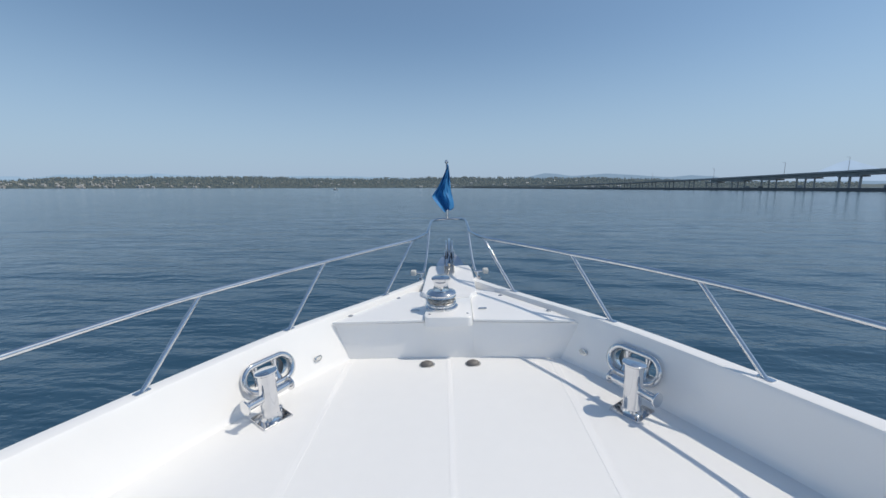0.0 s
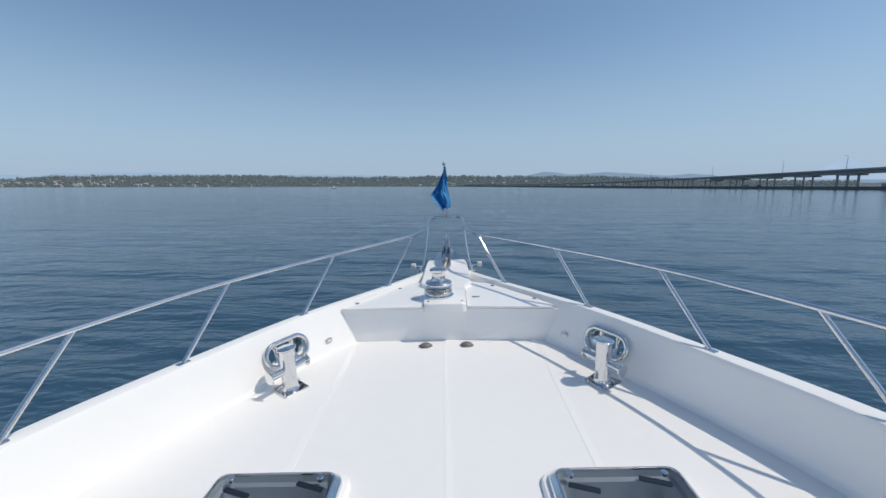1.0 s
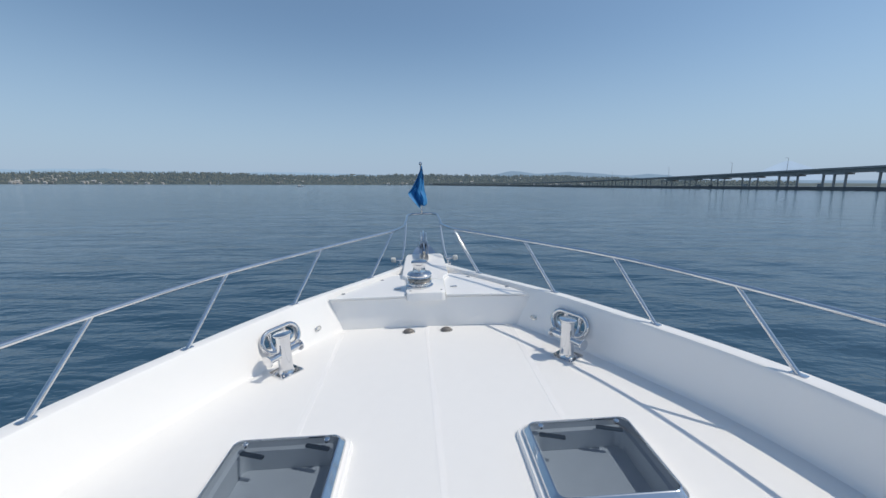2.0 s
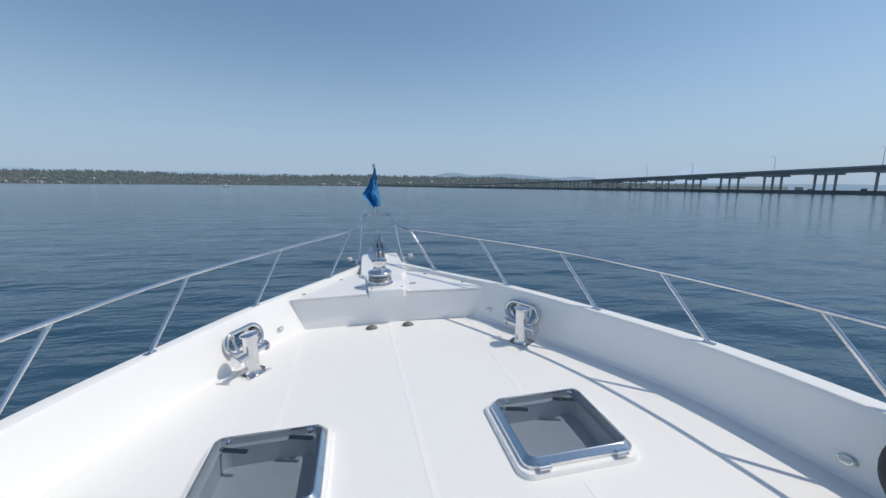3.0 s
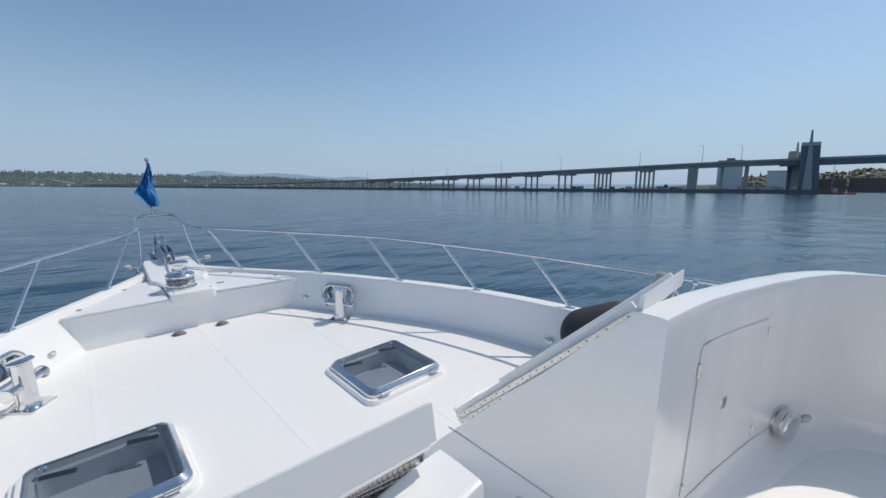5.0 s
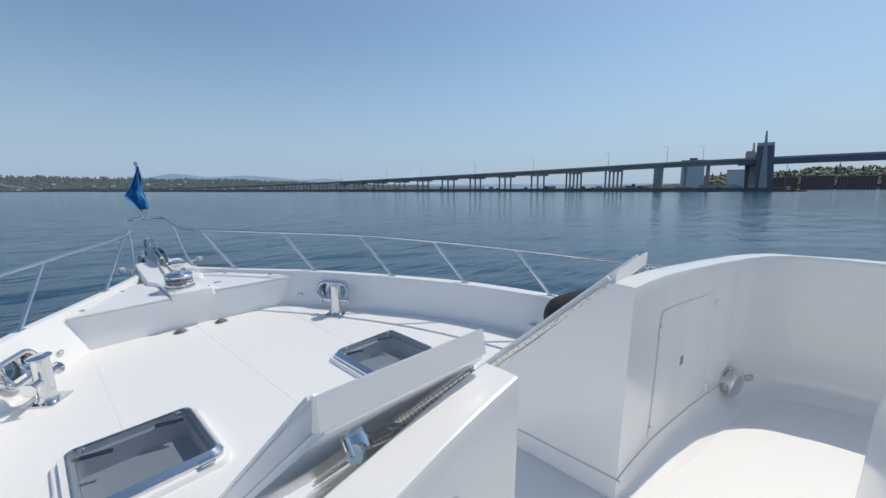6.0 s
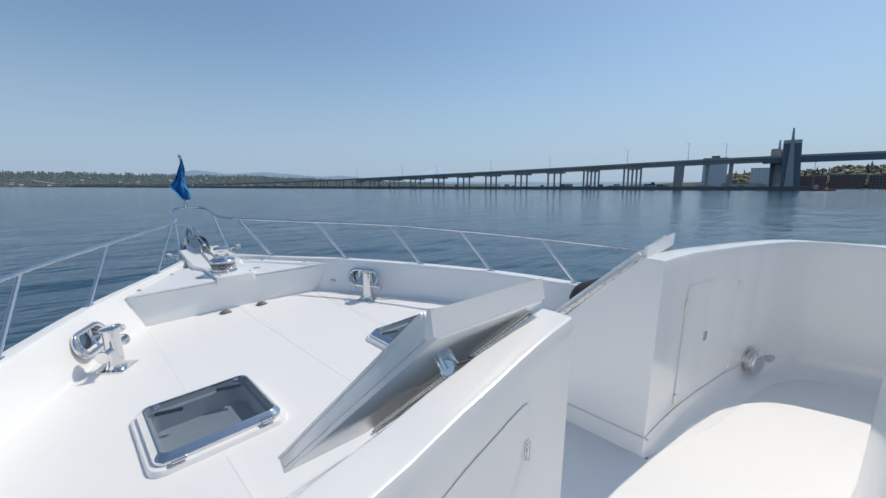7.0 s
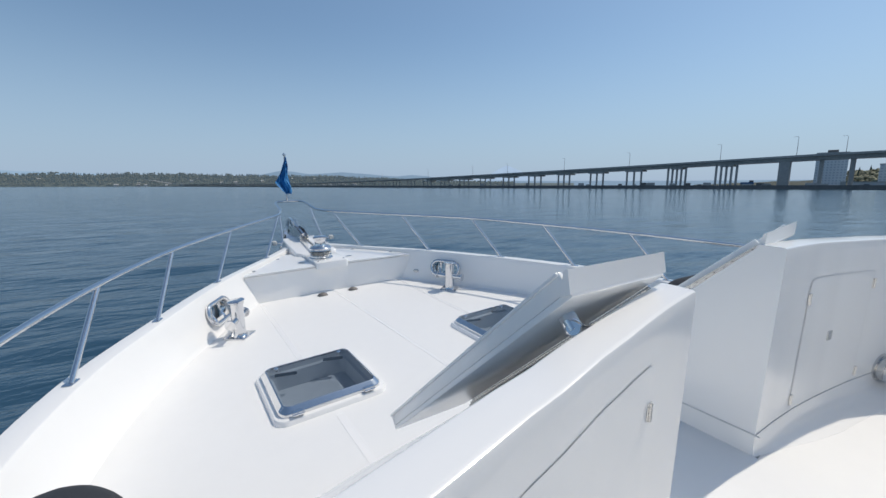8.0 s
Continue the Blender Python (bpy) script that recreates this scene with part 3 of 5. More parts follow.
# ---- deck fittings ----
def build_bollard(s):
    """A crossbar mooring post; the bar runs along the bulwark."""
    b = thing("mooring_bollard", "polished stainless mooring post with crossbar on a square plate", "bollard", group="bow bollards", at=pose(s * 1.17, 1.61, 0.0))
    turn = Matrix.Rotation(s * radians(28), 4, "Z")
    bm = bmesh.new()
    prism(bm, [(x, y) for x, y in rounded(0.20, 0.20, 0.01, 2)], 0.0, 0.012, bevel=0.003, m=Matrix.Rotation(s * radians(38), 4, "Z"))
    part("base_plate", bm, CHROME, b)
    bm = bmesh.new()
    lathe(bm, [(0.0, 0.0), (0.068, 0.01), (0.058, 0.028), (0.055, 0.05), (0.055, 0.315), (0.062, 0.322), (0.071, 0.326), (0.071, 0.334), (0.066, 0.338), (0, 0.338)], seg=36)
    for v in bm.verts:
        if v.co.z > 0.31:
            v.co.z += 0.10 * v.co.x * -s
    part("post", bm, CHROME, b, smooth=True)
    bm = bmesh.new()
    rod(bm, turn @ Vector((0, -0.165, 0.165)), turn @ Vector((0, 0.165, 0.165)), 0.026, seg=24)
    bar = part("crossbar", bm, CHROME, b, smooth=True)
    for e in (-1, 1):
        bm = bmesh.new()
        rod(bm, turn @ Vector((0, e * 0.160, 0.165)), turn @ Vector((0, e * 0.172, 0.165)), 0.047, seg=24, round_end=0.003)
        part("end_cap", bm, CHROME, bar, smooth=True)
    return b


def build_fairlead(s):
    c, d = HAWSE
    base = Vector((s * (c[0] - 0.062 * 0.86), c[1] - 0.062 * 0.51, c[2]))
    f = thing("hawse_fairlead", "oval polished stainless hawse ring with two rollers in the bulwark", "fairlead", group="hawse fairleads",
              at=facing(base, (s * d[0], d[1], -0.31)))
    oval = rounded(0.38, 0.185, 0.092, 8)
    bm = bmesh.new()
    tube(bm, [(x, y, 0) for x, y in oval], 0.021, 12, closed=True)
    part("ring", bm, CHROME, f, smooth=True)
    bm = bmesh.new()
    R = [[(x * (1 - (1 - k) * 0.5), y * k, z) for x, y in oval] for k, z in ((0.99, 0.0), (0.90, 0.025), (0.87, 0.06), (0.87, 0.10))]
    loft(bm, R, caps=False)
    part("sleeve", bm, CHROME, f, smooth=True)
    for e in (-1, 1):
        bm = bmesh.new()
        m = along((e * 0.078, -0.085, 0.045), (e * 0.078, 0.085, 0.045))
        lathe(bm, [(0, 0), (0.030, 0), (0.028, 0.02), (0.018, 0.055), (0.015, 0.085), (0.018, 0.115), (0.028, 0.15), (0.030, 0.17), (0, 0.17)], seg=20, m=m)
        part("roller", bm, CHROME, f, smooth=True)
    return f


def build_courtesy_light(x, y, z, out, group="bulwark courtesy lights"):
    o = Vector(out).normalized()
    c = thing("courtesy_light", "small oval stainless courtesy light set in white moulding", "courtesy light", group=group, at=facing((x, y, z), o))
    bm = bmesh.new()
    prism(bm, rounded(0.075, 0.042, 0.02, 5), -0.01, 0.012, bevel=0.005)
    part("bezel", bm, STEEL, c, smooth=True)
    bm = bmesh.new()
    prism(bm, rounded(0.05, 0.022, 0.0105, 5), 0.011, 0.015, bevel=0.002)
    part("lens", bm, OFFWHITE, c)
    return c


def build_clam_vent(x, y):
    c = thing("clam_vent", "small domed grey clamshell drain cover on the deck", "drain cover", group="deck drain covers", at=pose(x, y, 0))
    bm = bmesh.new()
    lathe(bm, [(0.055, 0), (0.055, 0.006), (0.046, 0.022), (0.025, 0.032), (0, 0.034)], seg=24)
    for v in bm.verts:
        v.co.y *= 0.8
        if v.co.y < -0.02:
            v.co.z *= 0.85
    part("shell", bm, RUBBER, c, smooth=True)
    bm = bmesh.new()
    prism(bm, [(a, b) for a, b in rounded(0.13, 0.1, 0.045, 5)], 0.0, 0.005, bevel=0.002)
    part("flange", bm, STEEL, c)
    return c


def build_hatch(s):
    h = thing("deck_hatch", "square deck hatch with smoked pane in a polished steel frame", "deck hatch", group="foredeck hatches", at=pose(*HATCH[s], 0))
    w, d = HATCH_W, HATCH_W - HATCH_D

    def band(bm, steps, seg=7):
        R = []
        for size, z, r in steps:
            R.append([(x, y, z) for x, y in rounded(size, size - d, r, seg)])
        return loft(bm, R, caps=False)

    bm = bmesh.new()
    band(bm, [(w + 0.075, 0.0, 0.085), (w + 0.07, 0.018, 0.085), (w + 0.055, 0.03, 0.08), (w + 0.01, 0.034, 0.07), (w - 0.10, 0.034, 0.05), (w - 0.10, -0.05, 0.05)])
    part("plinth", bm, GELCOAT, h, "white moulded hatch plinth", smooth=True)
    bm = bmesh.new()
    band(bm, [(w + 0.008, 0.034, 0.07), (w + 0.008, 0.050, 0.07), (w + 0.002, 0.056, 0.068), (w - 0.006, 0.059, 0.066), (w - 0.046, 0.082, 0.052), (w - 0.054, 0.085, 0.05), (w - 0.064, 0.0855, 0.046), (w - 0.068, 0.083, 0.044), (w - 0.068, 0.076, 0.044)])
    part("frame", bm, CHROME, h, "polished stainless hatch rim", smooth=True)
    bm = bmesh.new()
    prism(bm, rounded(w - 0.069, w - d - 0.069, 0.044), 0.074, 0.083)
    bm.faces.ensure_lookup_table()
    bmesh.ops.delete(bm, geom=[f for f in bm.faces if f.normal.z < -0.5 or abs(f.calc_center_median().z - 0.074) < 1e-5], context="FACES_ONLY")
    pane = part("pane", bm, GLASS, h, "smoked acrylic pane")
    pane.visible_shadow = False
    for hx in (-0.23, 0.23):
        bm = bmesh.new()
        rod(bm, (hx, 0.262 - d / 2, 0.068), (hx, 0.262 - d / 2, 0.090), 0.017, seg=18, round_end=0.003)
        part("knob", bm, CHROME, pane, smooth=True)
        bm = bmesh.new()
        box(bm, (hx - 0.055 * (1 if hx > 0 else -1), 0.225 - d / 2, 0.052), (0.15, 0.026, 0.018), 0.006, m=Matrix.Translation((hx, 0.225 - d / 2, 0)) @ Matrix.Rotation(radians(-18), 4, "Z") @ Matrix.Translation((-hx, -0.225 + d / 2, 0)))
        part("handle", bm, DARK, pane, "dark latch handle under the pane")
        bm = bmesh.new()
        box(bm, (hx, -0.337 + d / 2, 0.058), (0.07, 0.035, 0.018), 0.004)
        rod(bm, (hx - 0.035, -0.352 + d / 2, 0.050), (hx + 0.035, -0.352 + d / 2, 0.050), 0.009)
        part("hinge", bm, CHROME, h)
    # the lined trunk below the opening
    bm = bmesh.new()
    band(bm, [(w - 0.069, 0.072, 0.044), (w - 0.085, 0.04, 0.04), (0.536, 0.03, 0.05), (0.535, -0.16, 0.05)])
    part("trunk", bm, LINER, h, "pale lined hatch trunk")
    bm = bmesh.new()
    box(bm, (0, 0, -0.095), (0.532, 0.532 - d, 0.006))
    part("blind", bm, LINER, h, "pale blind drawn under the pane")
    return h


for s in (-1, 1):
    build_bollard(s)
    build_fairlead(s)
    build_hatch(s)
    build_courtesy_light(s * 1.06, 2.225, 0.115, (-s * 0.85, -0.5, 0.25))
    build_courtesy_light(s * 2.145, -0.32, 0.10, (-s, -0.15, 0.3))
    build_clam_vent(s * 0.188, 2.295)


# ---- the walk-through coaming aft of the foredeck ----
FLOOR_Z = 0.205
GAPS = {1: 0.473, -1: 0.398}      # half openings to starboard and port


def front_foot(x):
    return -0.50 - 0.08 * x * x


def rake(yt, yf, z):
    """Fall per metre forward of the coaming's front."""
    return (z - 0.042 - 0.265) / (yf - 0.26 - yt - 0.10)


def build_coaming(s):
    """One half of the raked wall that shelters the walkway, with its locker door."""
    c = thing("coaming_wall_starboard" if s > 0 else "coaming_wall_port", "white glossy moulded coaming wall with raked front", "coaming wall", kind="structure", at=pose(s * GAPS[s], -1.74, 0))
    inv = Matrix.Translation((-s * GAPS[s], 1.74, 0))
    xs = [GAPS[s], GAPS[s] + 0.004, GAPS[s] + 0.012] + [0.5 + 0.05 * k for k in range(33)] + [2.13]
    rings = []
    for x in xs:
        yt, yf, z = front_top(s * x), front_foot(x), crest(s * x)
        dip = (0.075 if s < 0 else 0.03) * min(1.0, max(0.0, (1.0 - x) / 0.12), max(0.0, (x - GAPS[s] - 0.03) / 0.04))      # hollowed under the gate leaf
        fall = rake(yt, yf, z)
        rings.append([inv @ Vector((s * x, y, zz)) for y, zz in ((yt, -0.05), (yt, z - 0.05), (yt, z - 0.010), (yt + 0.003, z - 0.003), (yt + 0.010, z), (yt + 0.014, z), (yt + 0.050, z + 0.001), (yt + 0.090, z), (yt + 0.094, z - 0.001),
                                                                 (yt + 0.100, z - 0.006), (yt + 0.106, z - 0.02 - dip), (yf - 0.30, 0.265 - dip * 0.4 + 0.04 * fall), (yf - 0.26, 0.265 - dip * 0.2), (yf - 0.17, 0.165), (yf - 0.10, 0.085), (yf - 0.04, 0.03), (yf + 0.02, 0.0), (yf + 0.02, -0.05))])
    # the wall then turns aft along the side of the boat
    for x, y in ((2.18, -2.42), (2.20, -2.65), (2.21, -3.0), (2.215, -3.4), (2.215, -4.2)):
        z = 1.078
        rings.append([inv @ Vector((s * xx, yy, zz)) for xx, yy, zz in ((x, y, -0.05), (x, y, z - 0.05), (x, y, z - 0.010), (x + 0.003, y, z - 0.003), (x + 0.010, y, z), (x + 0.014, y, z), (x + 0.042, y + 0.01, z + 0.001), (x + 0.068, y + 0.014, z), (x + 0.074, y + 0.015, z - 0.002),
                                                                        (x + 0.09, y + 0.02, z - 0.042), (x + 0.093, y + 0.027, z - 0.07), (x + 0.165, y + 0.19, 0.30), (x + 0.17, y + 0.2, 0.265), (x + 0.18, y + 0.22, 0.165), (x + 0.185, y + 0.23, 0.085), (x + 0.19, y + 0.24, 0.03), (x + 0.2, y + 0.25, 0.0), (x + 0.2, y + 0.25, -0.05))])
    bm = bmesh.new()
    loft(bm, rings)
    wall = part("wall", bm, GELCOAT, c, smooth=True)
    for f in wall.data.polygons:
        f.use_smooth = f.loop_total < 10
    return c


def wall_pose(s, x, z):
    """On the aft face of the coaming: x axis along the wall, y up, z out of it towards aft."""
    y0, y1 = front_top(s * (x - 0.02)), front_top(s * (x + 0.02))
    t = Vector((s * 0.04, y1 - y0, 0)).normalized()
    nrm = Vector((t.y, -t.x, 0))
    if nrm.y > 0:
        nrm = -nrm
    m = Matrix((t, Vector((0, 0, 1)), nrm)).transposed().to_4x4()
    return Matrix.Translation((s * x, front_top(s * x), z)) @ m


def build_locker_door(s):
    """A curved rounded-corner locker door on the coaming's aft face."""
    d = thing("locker_door", "white moulded locker door with steel hinges in the coaming", "locker door", group="coaming locker doors", at=wall_pose(s, 0.95, FLOOR_Z))
    inv = wall_pose(s, 0.95, FLOOR_Z).inverted()
    x0, x1 = (0.80, 1.468) if s > 0 else (0.605, 1.273)
    z0 = 0.322

    def sheet(g0, out):
        bm = bmesh.new()
        nx = 20
        lo, hi = [], []
        for k in range(nx + 1):
            e = min(k, nx - k)
            u = (k / nx if e >= 3 else (0.0, 0.008, 0.03)[e] if k < nx / 2 else 1 - (0.0, 0.008, 0.03)[e])
            x = x0 + g0 + (x1 - x0 - 2 * g0) * u
            r = (0.035, 0.016, 0.004, 0.0)[min(e, 3)]
            for lst, zz in ((lo, z0 + g0 + r), (hi, crest(s * x) - (0.164 if s > 0 else 0.118 + 0.035 * (x - 0.6)) - g0 - r)):
                lst.append(inv @ Vector((s * x, front_top(s * x) - out, zz)))
        vl, vh = [bm.verts.new(p) for p in lo], [bm.verts.new(p) for p in hi]
        for k in range(nx):
            bm.faces.new((vl[k], vl[k + 1], vh[k + 1], vh[k]))
        return bm

    part("shadow_gap", sheet(0.0, 0.0006), SEAM, d, "narrow grey gap round the door")
    part("panel", sheet(0.0022, 0.0016), GELCOAT, d, smooth=True)
    for x, z in ((x0 + 0.005, 0.885), (x0 + 0.005, 0.375), (x1 - 0.005, 0.87), (x1 - 0.005, 0.365)):
        bm = bmesh.new()
        m = inv @ wall_pose(s, x, z)
        box(bm, (0, 0, 0.003), (0.022, 0.052, 0.005), 0.002, m=m)
        rod(bm, m @ Vector((0, -0.027, 0.006)), m @ Vector((0, 0.027, 0.006)), 0.005, seg=10)
        part("hinge", bm, STEEL, d)
    bm = bmesh.new()
    m = inv @ wall_pose(s, x0 + 0.30, 0.645)
    prism(bm, rounded(0.045, 0.05, 0.008, 3), 0.0, 0.006, bevel=0.002, m=m)
    part("latch", bm, STEEL, d, "flush steel latch")
    return d


def build_wall_vent(s):
    m = wall_pose(s, 1.735 if s > 0 else 1.54, 0.325)
    v = thing("round_vent", "round brushed steel cowl on the coaming wall", "vent cowl", group="coaming vents", at=m)
    bm = bmesh.new()
    lathe(bm, [(0, 0), (0.085, 0), (0.085, 0.012), (0.07, 0.016), (0.07, 0.045), (0, 0.045)], seg=32)
    part("collar", bm, STEEL, v, smooth=True)
    bm = bmesh.new()
    lathe(bm, [(0, 0.045), (0.078, 0.045), (0.084, 0.052), (0.084, 0.066), (0.076, 0.074), (0.05, 0.078), (0, 0.079)], seg=32)
    part("cap", bm, CHROME, v, smooth=True)
    return v


RAKE_TOP, RAKE_FOOT = Vector((0.0, -1.668, 1.163)), Vector((0.0, -0.775, 0.288))
HINGE_X = {1: 0.512, -1: 0.437}


def build_gate_leaf(s):
    """A tray-shaped door leaf folded open flat over the raked wall, hung on a long piano hinge."""
    base = Vector((s * HINGE_X[s], RAKE_TOP.y, RAKE_TOP.z))
    run = (RAKE_FOOT - RAKE_TOP) * (0.93 if s > 0 else 1.0)
    length = run.length
    down = Vector((0, run.y, run.z)).normalized()
    side = Vector((s * 1.0, 0.01, 0.035)).normalized()
    nrm = side.cross(down)
    if nrm.z < 0:
        nrm = -nrm
    m = Matrix((side, down, nrm)).transposed().to_4x4()
    m.translation = base + nrm * 0.012 + down * (0.03 if s > 0 else -0.04)
    g = thing("gate_leaf", "white moulded gate leaf folded open on a piano hinge", "gate leaf", group="walk-through gate leaves", at=m)
    wd, h, tip = (0.385, 0.045, 0.045) if s > 0 else (0.39, 0.05, 0.055)
    lean = 0.9 if s > 0 else 0.56
    bm = bmesh.new()
    box(bm, (wd / 2, length / 2, 0.009), (wd, length - 0.002, 0.018), 0.004)
    panel = part("panel", bm, GELCOAT, g, smooth=True)
    bm = bmesh.new()
    loft(bm, [[(x, 0.0, 0.006), (x, -lean * tip, tip), (x, -lean * tip + 0.012, tip + 0.004), (x, 0.03, 0.016)] for x in (-0.012, wd + 0.006)])
    part("end_flange", bm, GELCOAT, g)
    for cx, cy, sx, sy in ((wd / 2, length - 0.008, wd, 0.014), (wd - 0.008, length / 2, 0.014, length - 0.006), (0.008, length / 2, 0.014, length - 0.03)):
        bm = bmesh.new()
        hh = h if cx > 0.02 else 0.034
        box(bm, (cx, cy, 0.018 + hh / 2), (sx, sy, hh), 0.004)
        part("flange", bm, GELCOAT, g, smooth=True)
    bm = bmesh.new()
    box(bm, (wd - 0.003, length / 2 + 0.002, h + 0.014), (0.016, length - 0.008, 0.010), 0.003)
    part("lip", bm, GELCOAT, g, smooth=True)
    # piano hinge in two plates with a knuckled pin and screws
    for z, nm in ((0.0145, "hinge_plate"), (-0.0125, "hinge_plate")):
        bm = bmesh.new()
        box(bm, (-0.026, length / 2 + (-0.01 if s > 0 else 0.02), z), (0.004, length - (0.05 if s > 0 else 0.11), 0.021))
        plate = part(nm, bm, STEEL, g, "long stainless piano hinge plate")
        for k in range(24):
            y = (0.04 if s > 0 else 0.09) + (length - (0.10 if s > 0 else 0.15)) * k / 23
            if k == 0:
                bm = bmesh.new()
                rod(bm, (-0.0275, 0, 0), (-0.0295, 0, 0), 0.003, seg=8)
                screw = part("screw", bm, RUBBER, plate)
                screw.location = (0, y, z + 0.003)
            else:
                o = screw.copy()
                scene.collection.objects.link(o)
                o.location = (0, y, z + 0.003 * (-1) ** k)
    rows, count = (1, 64) if s > 0 else (3, 150)
    y0, run_y = (0.015, length - 0.05) if s > 0 else (0.075, length - 0.11)
    bm = bmesh.new()
    rod(bm, (0, 0, 0), (0, run_y / count * rows - 0.0035, 0), 0.0045 if s > 0 else 0.0055, seg=8)
    first = part("knuckle", bm, STEEL, g)
    for k in range(count):
        o = first if k == 0 else first.copy()
        if k:
            scene.collection.objects.link(o)
        o.location = (-0.026 + 0.009 * (k % rows), y0 + run_y * k / count, 0.002 - 0.010 * (k % rows))
    # shadowed rebate rim under the hinge
    bm = bmesh.new()
    box(bm, (-0.031, length / 2 + (0.01 if s > 0 else 0.035), -0.034), (0.016, length + (0.02 if s > 0 else -0.05), 0.016), 0.006)
    part("rim", bm, GELCOAT, g, smooth=True)
    # turn-button latch on the outer skin, now facing the wall
    bm = bmesh.new()
    rod(bm, (0.28, 0.14, 0.004), (0.28, 0.14, -0.046), 0.026, seg=20, round_end=0.004)
    rod(bm, (0.30, 0.125, -0.040), (0.19, 0.19, -0.040), 0.022, seg=16, round_end=0.004)
    latch = part("latch", bm, CHROME, g, "chrome turn latch", smooth=True)
    bm = bmesh.new()
    tube(bm, [Vector((0.165 + 0.026 * math.cos(t), 0.20 + 0.02 * math.sin(t), -0.036 + 0.02 * math.sin(t))) for t in (k * math.pi / 8 for k in range(16))], 0.006, 8, closed=True)
    part("ring", bm, CHROME, latch, smooth=True)
    return g


for s in (-1, 1):
    build_coaming(s)
    build_locker_door(s)
    build_wall_vent(s)
    build_courtesy_light(*(wall_pose(s, 1.95 if s > 0 else 1.76, 0.285).translation), wall_pose(s, 1.95 if s > 0 else 1.76, 0.30).to_3x3() @ Vector((0, 0, 1)), group="coaming courtesy lights")
    build_gate_leaf(s)

# raised walkway floor between and behind the coamings
bm = bmesh.new()
side_line = [(x, front_top(x) + 0.01) for x in (0.85, 1.2, 1.5, 1.75, 1.95, 2.08)] + [(2.21, -2.65), (2.22, -3.4), (2.22, -4.1)]
plan = [(-GAPS[-1], -1.22), (GAPS[1], -1.22), (GAPS[1], -1.74)] + side_line + [(-x, y) for x, y in reversed(side_line)] + [(-GAPS[-1], -1.74)]
prism(bm, plan, -0.03, FLOOR_Z)
solo("floor_walkway", bm, NONSKID, "white raised non-skid walkway behind the coaming", "walkway", kind="structure")
for s in (-1, 1):
    bm = bmesh.new()
    box(bm, (s * (GAPS[s] - 0.002), -1.26, 0.308), (0.005, 0.95, 0.005))
    solo("baseboard", bm, SEAM, "thin grey caulked joint along the walkway wall", "joint line", kind="structure")
    bm = bmesh.new()
    tube(bm, [(s * x, front_top(s * x) - 0.0015, 0.308) for x in (GAPS[s], 0.55, 0.65, 0.85, 1.05, 1.2, 1.35, 1.5, 1.62, 1.75, 1.95)], 0.0025, 6)
    solo("baseboard", bm, SEAM, "thin grey caulked joint along the walkway wall", "joint line", kind="structure")
    # coved foot where wall and floor run together
    bm = bmesh.new()
    line = [(x, front_top(s * x)) for x in (GAPS[s], 0.65, 0.85, 1.05, 1.2, 1.35, 1.5, 1.62, 1.75, 1.85, 1.95, 2.08, 2.13)] + [(2.18, -2.42), (2.20, -2.65), (2.21, -3.0)]
    rings = []
    for k, (x, y) in enumerate(line):
        ax, ay = line[max(k - 1, 0)]
        bx, by = line[min(k + 1, len(line) - 1)]
        d = Vector((bx - ax, by - ay)).normalized()
        n = Vector((d.y, -d.x))
        w = (0.08, 0.4, 0.8)[k] if k < 3 else 1.0
        rings.append([(s * (x + n.x * r * w), y + n.y * r * w, FLOOR_Z + h) for r, h in ((-0.01, 0.10), (0.001, 0.098), (0.006, 0.065), (0.022, 0.034), (0.055, 0.013), (0.10, 0.004), (0.14, 0.001), (0.14, -0.02), (-0.01, -0.02))])
    loft(bm, rings)
    solo("trim_cove", bm, GELCOAT, "white coved foot of the walkway wall", "cove", kind="structure", smooth=True)

# rounded moulding in front of the wheelhouse, and the wheelhouse itself
bm = bmesh.new()
rings = []
for z, k in ((FLOOR_Z - 0.02, -0.02), (0.42, 0.0), (0.88, 0.0), (1.02, 0.016), (1.10, 0.05), (1.15, 0.11), (1.17, 0.2)):
    rings.append([(0.31 + x * (1 - k), -2.97 + y * (1 - k), z) for x, y in rounded(1.2 - k, 1.15 - k, 0.35, 10)])
loft(bm, rings)
solo("wheelhouse_moulding", bm, GELCOAT, "white rounded moulding at the foot of the wheelhouse", "moulding", kind="structure", smooth=True)
wh = thing("wheelhouse", "white wheelhouse front with dark raked windows", "wheelhouse", kind="structure", at=pose(0, -3.7, 0))
bm = bmesh.new()
loft(bm, [[(-2.0, -1.3, 0.0), (2.0, -1.3, 0.0), (2.0, -0.25, 0.0), (0, 0.15, 0.0), (-2.0, -0.25, 0.0)], [(-1.95, -1.3, 1.45), (1.95, -1.3, 1.45), (1.95, -0.3, 1.45), (0, 0.05, 1.45), (-1.95, -0.3, 1.45)],
          [(-1.8, -1.3, 2.3), (1.8, -1.3, 2.3), (1.8, -0.85, 2.3), (0, -0.55, 2.3), (-1.8, -0.85, 2.3)]])
part("wall", bm, GELCOAT, wh)
bm = bmesh.new()
loft(bm, [[(-2.2, -1.3, 2.3), (2.2, -1.3, 2.3), (2.1, -0.55, 2.3), (0, -0.15, 2.3), (-2.1, -0.55, 2.3)], [(-2.2, -1.3, 2.42), (2.2, -1.3, 2.42), (2.1, -0.55, 2.42), (0, -0.15, 2.42), (-2.1, -0.55, 2.42)]])
part("roof", bm, GELCOAT, wh)
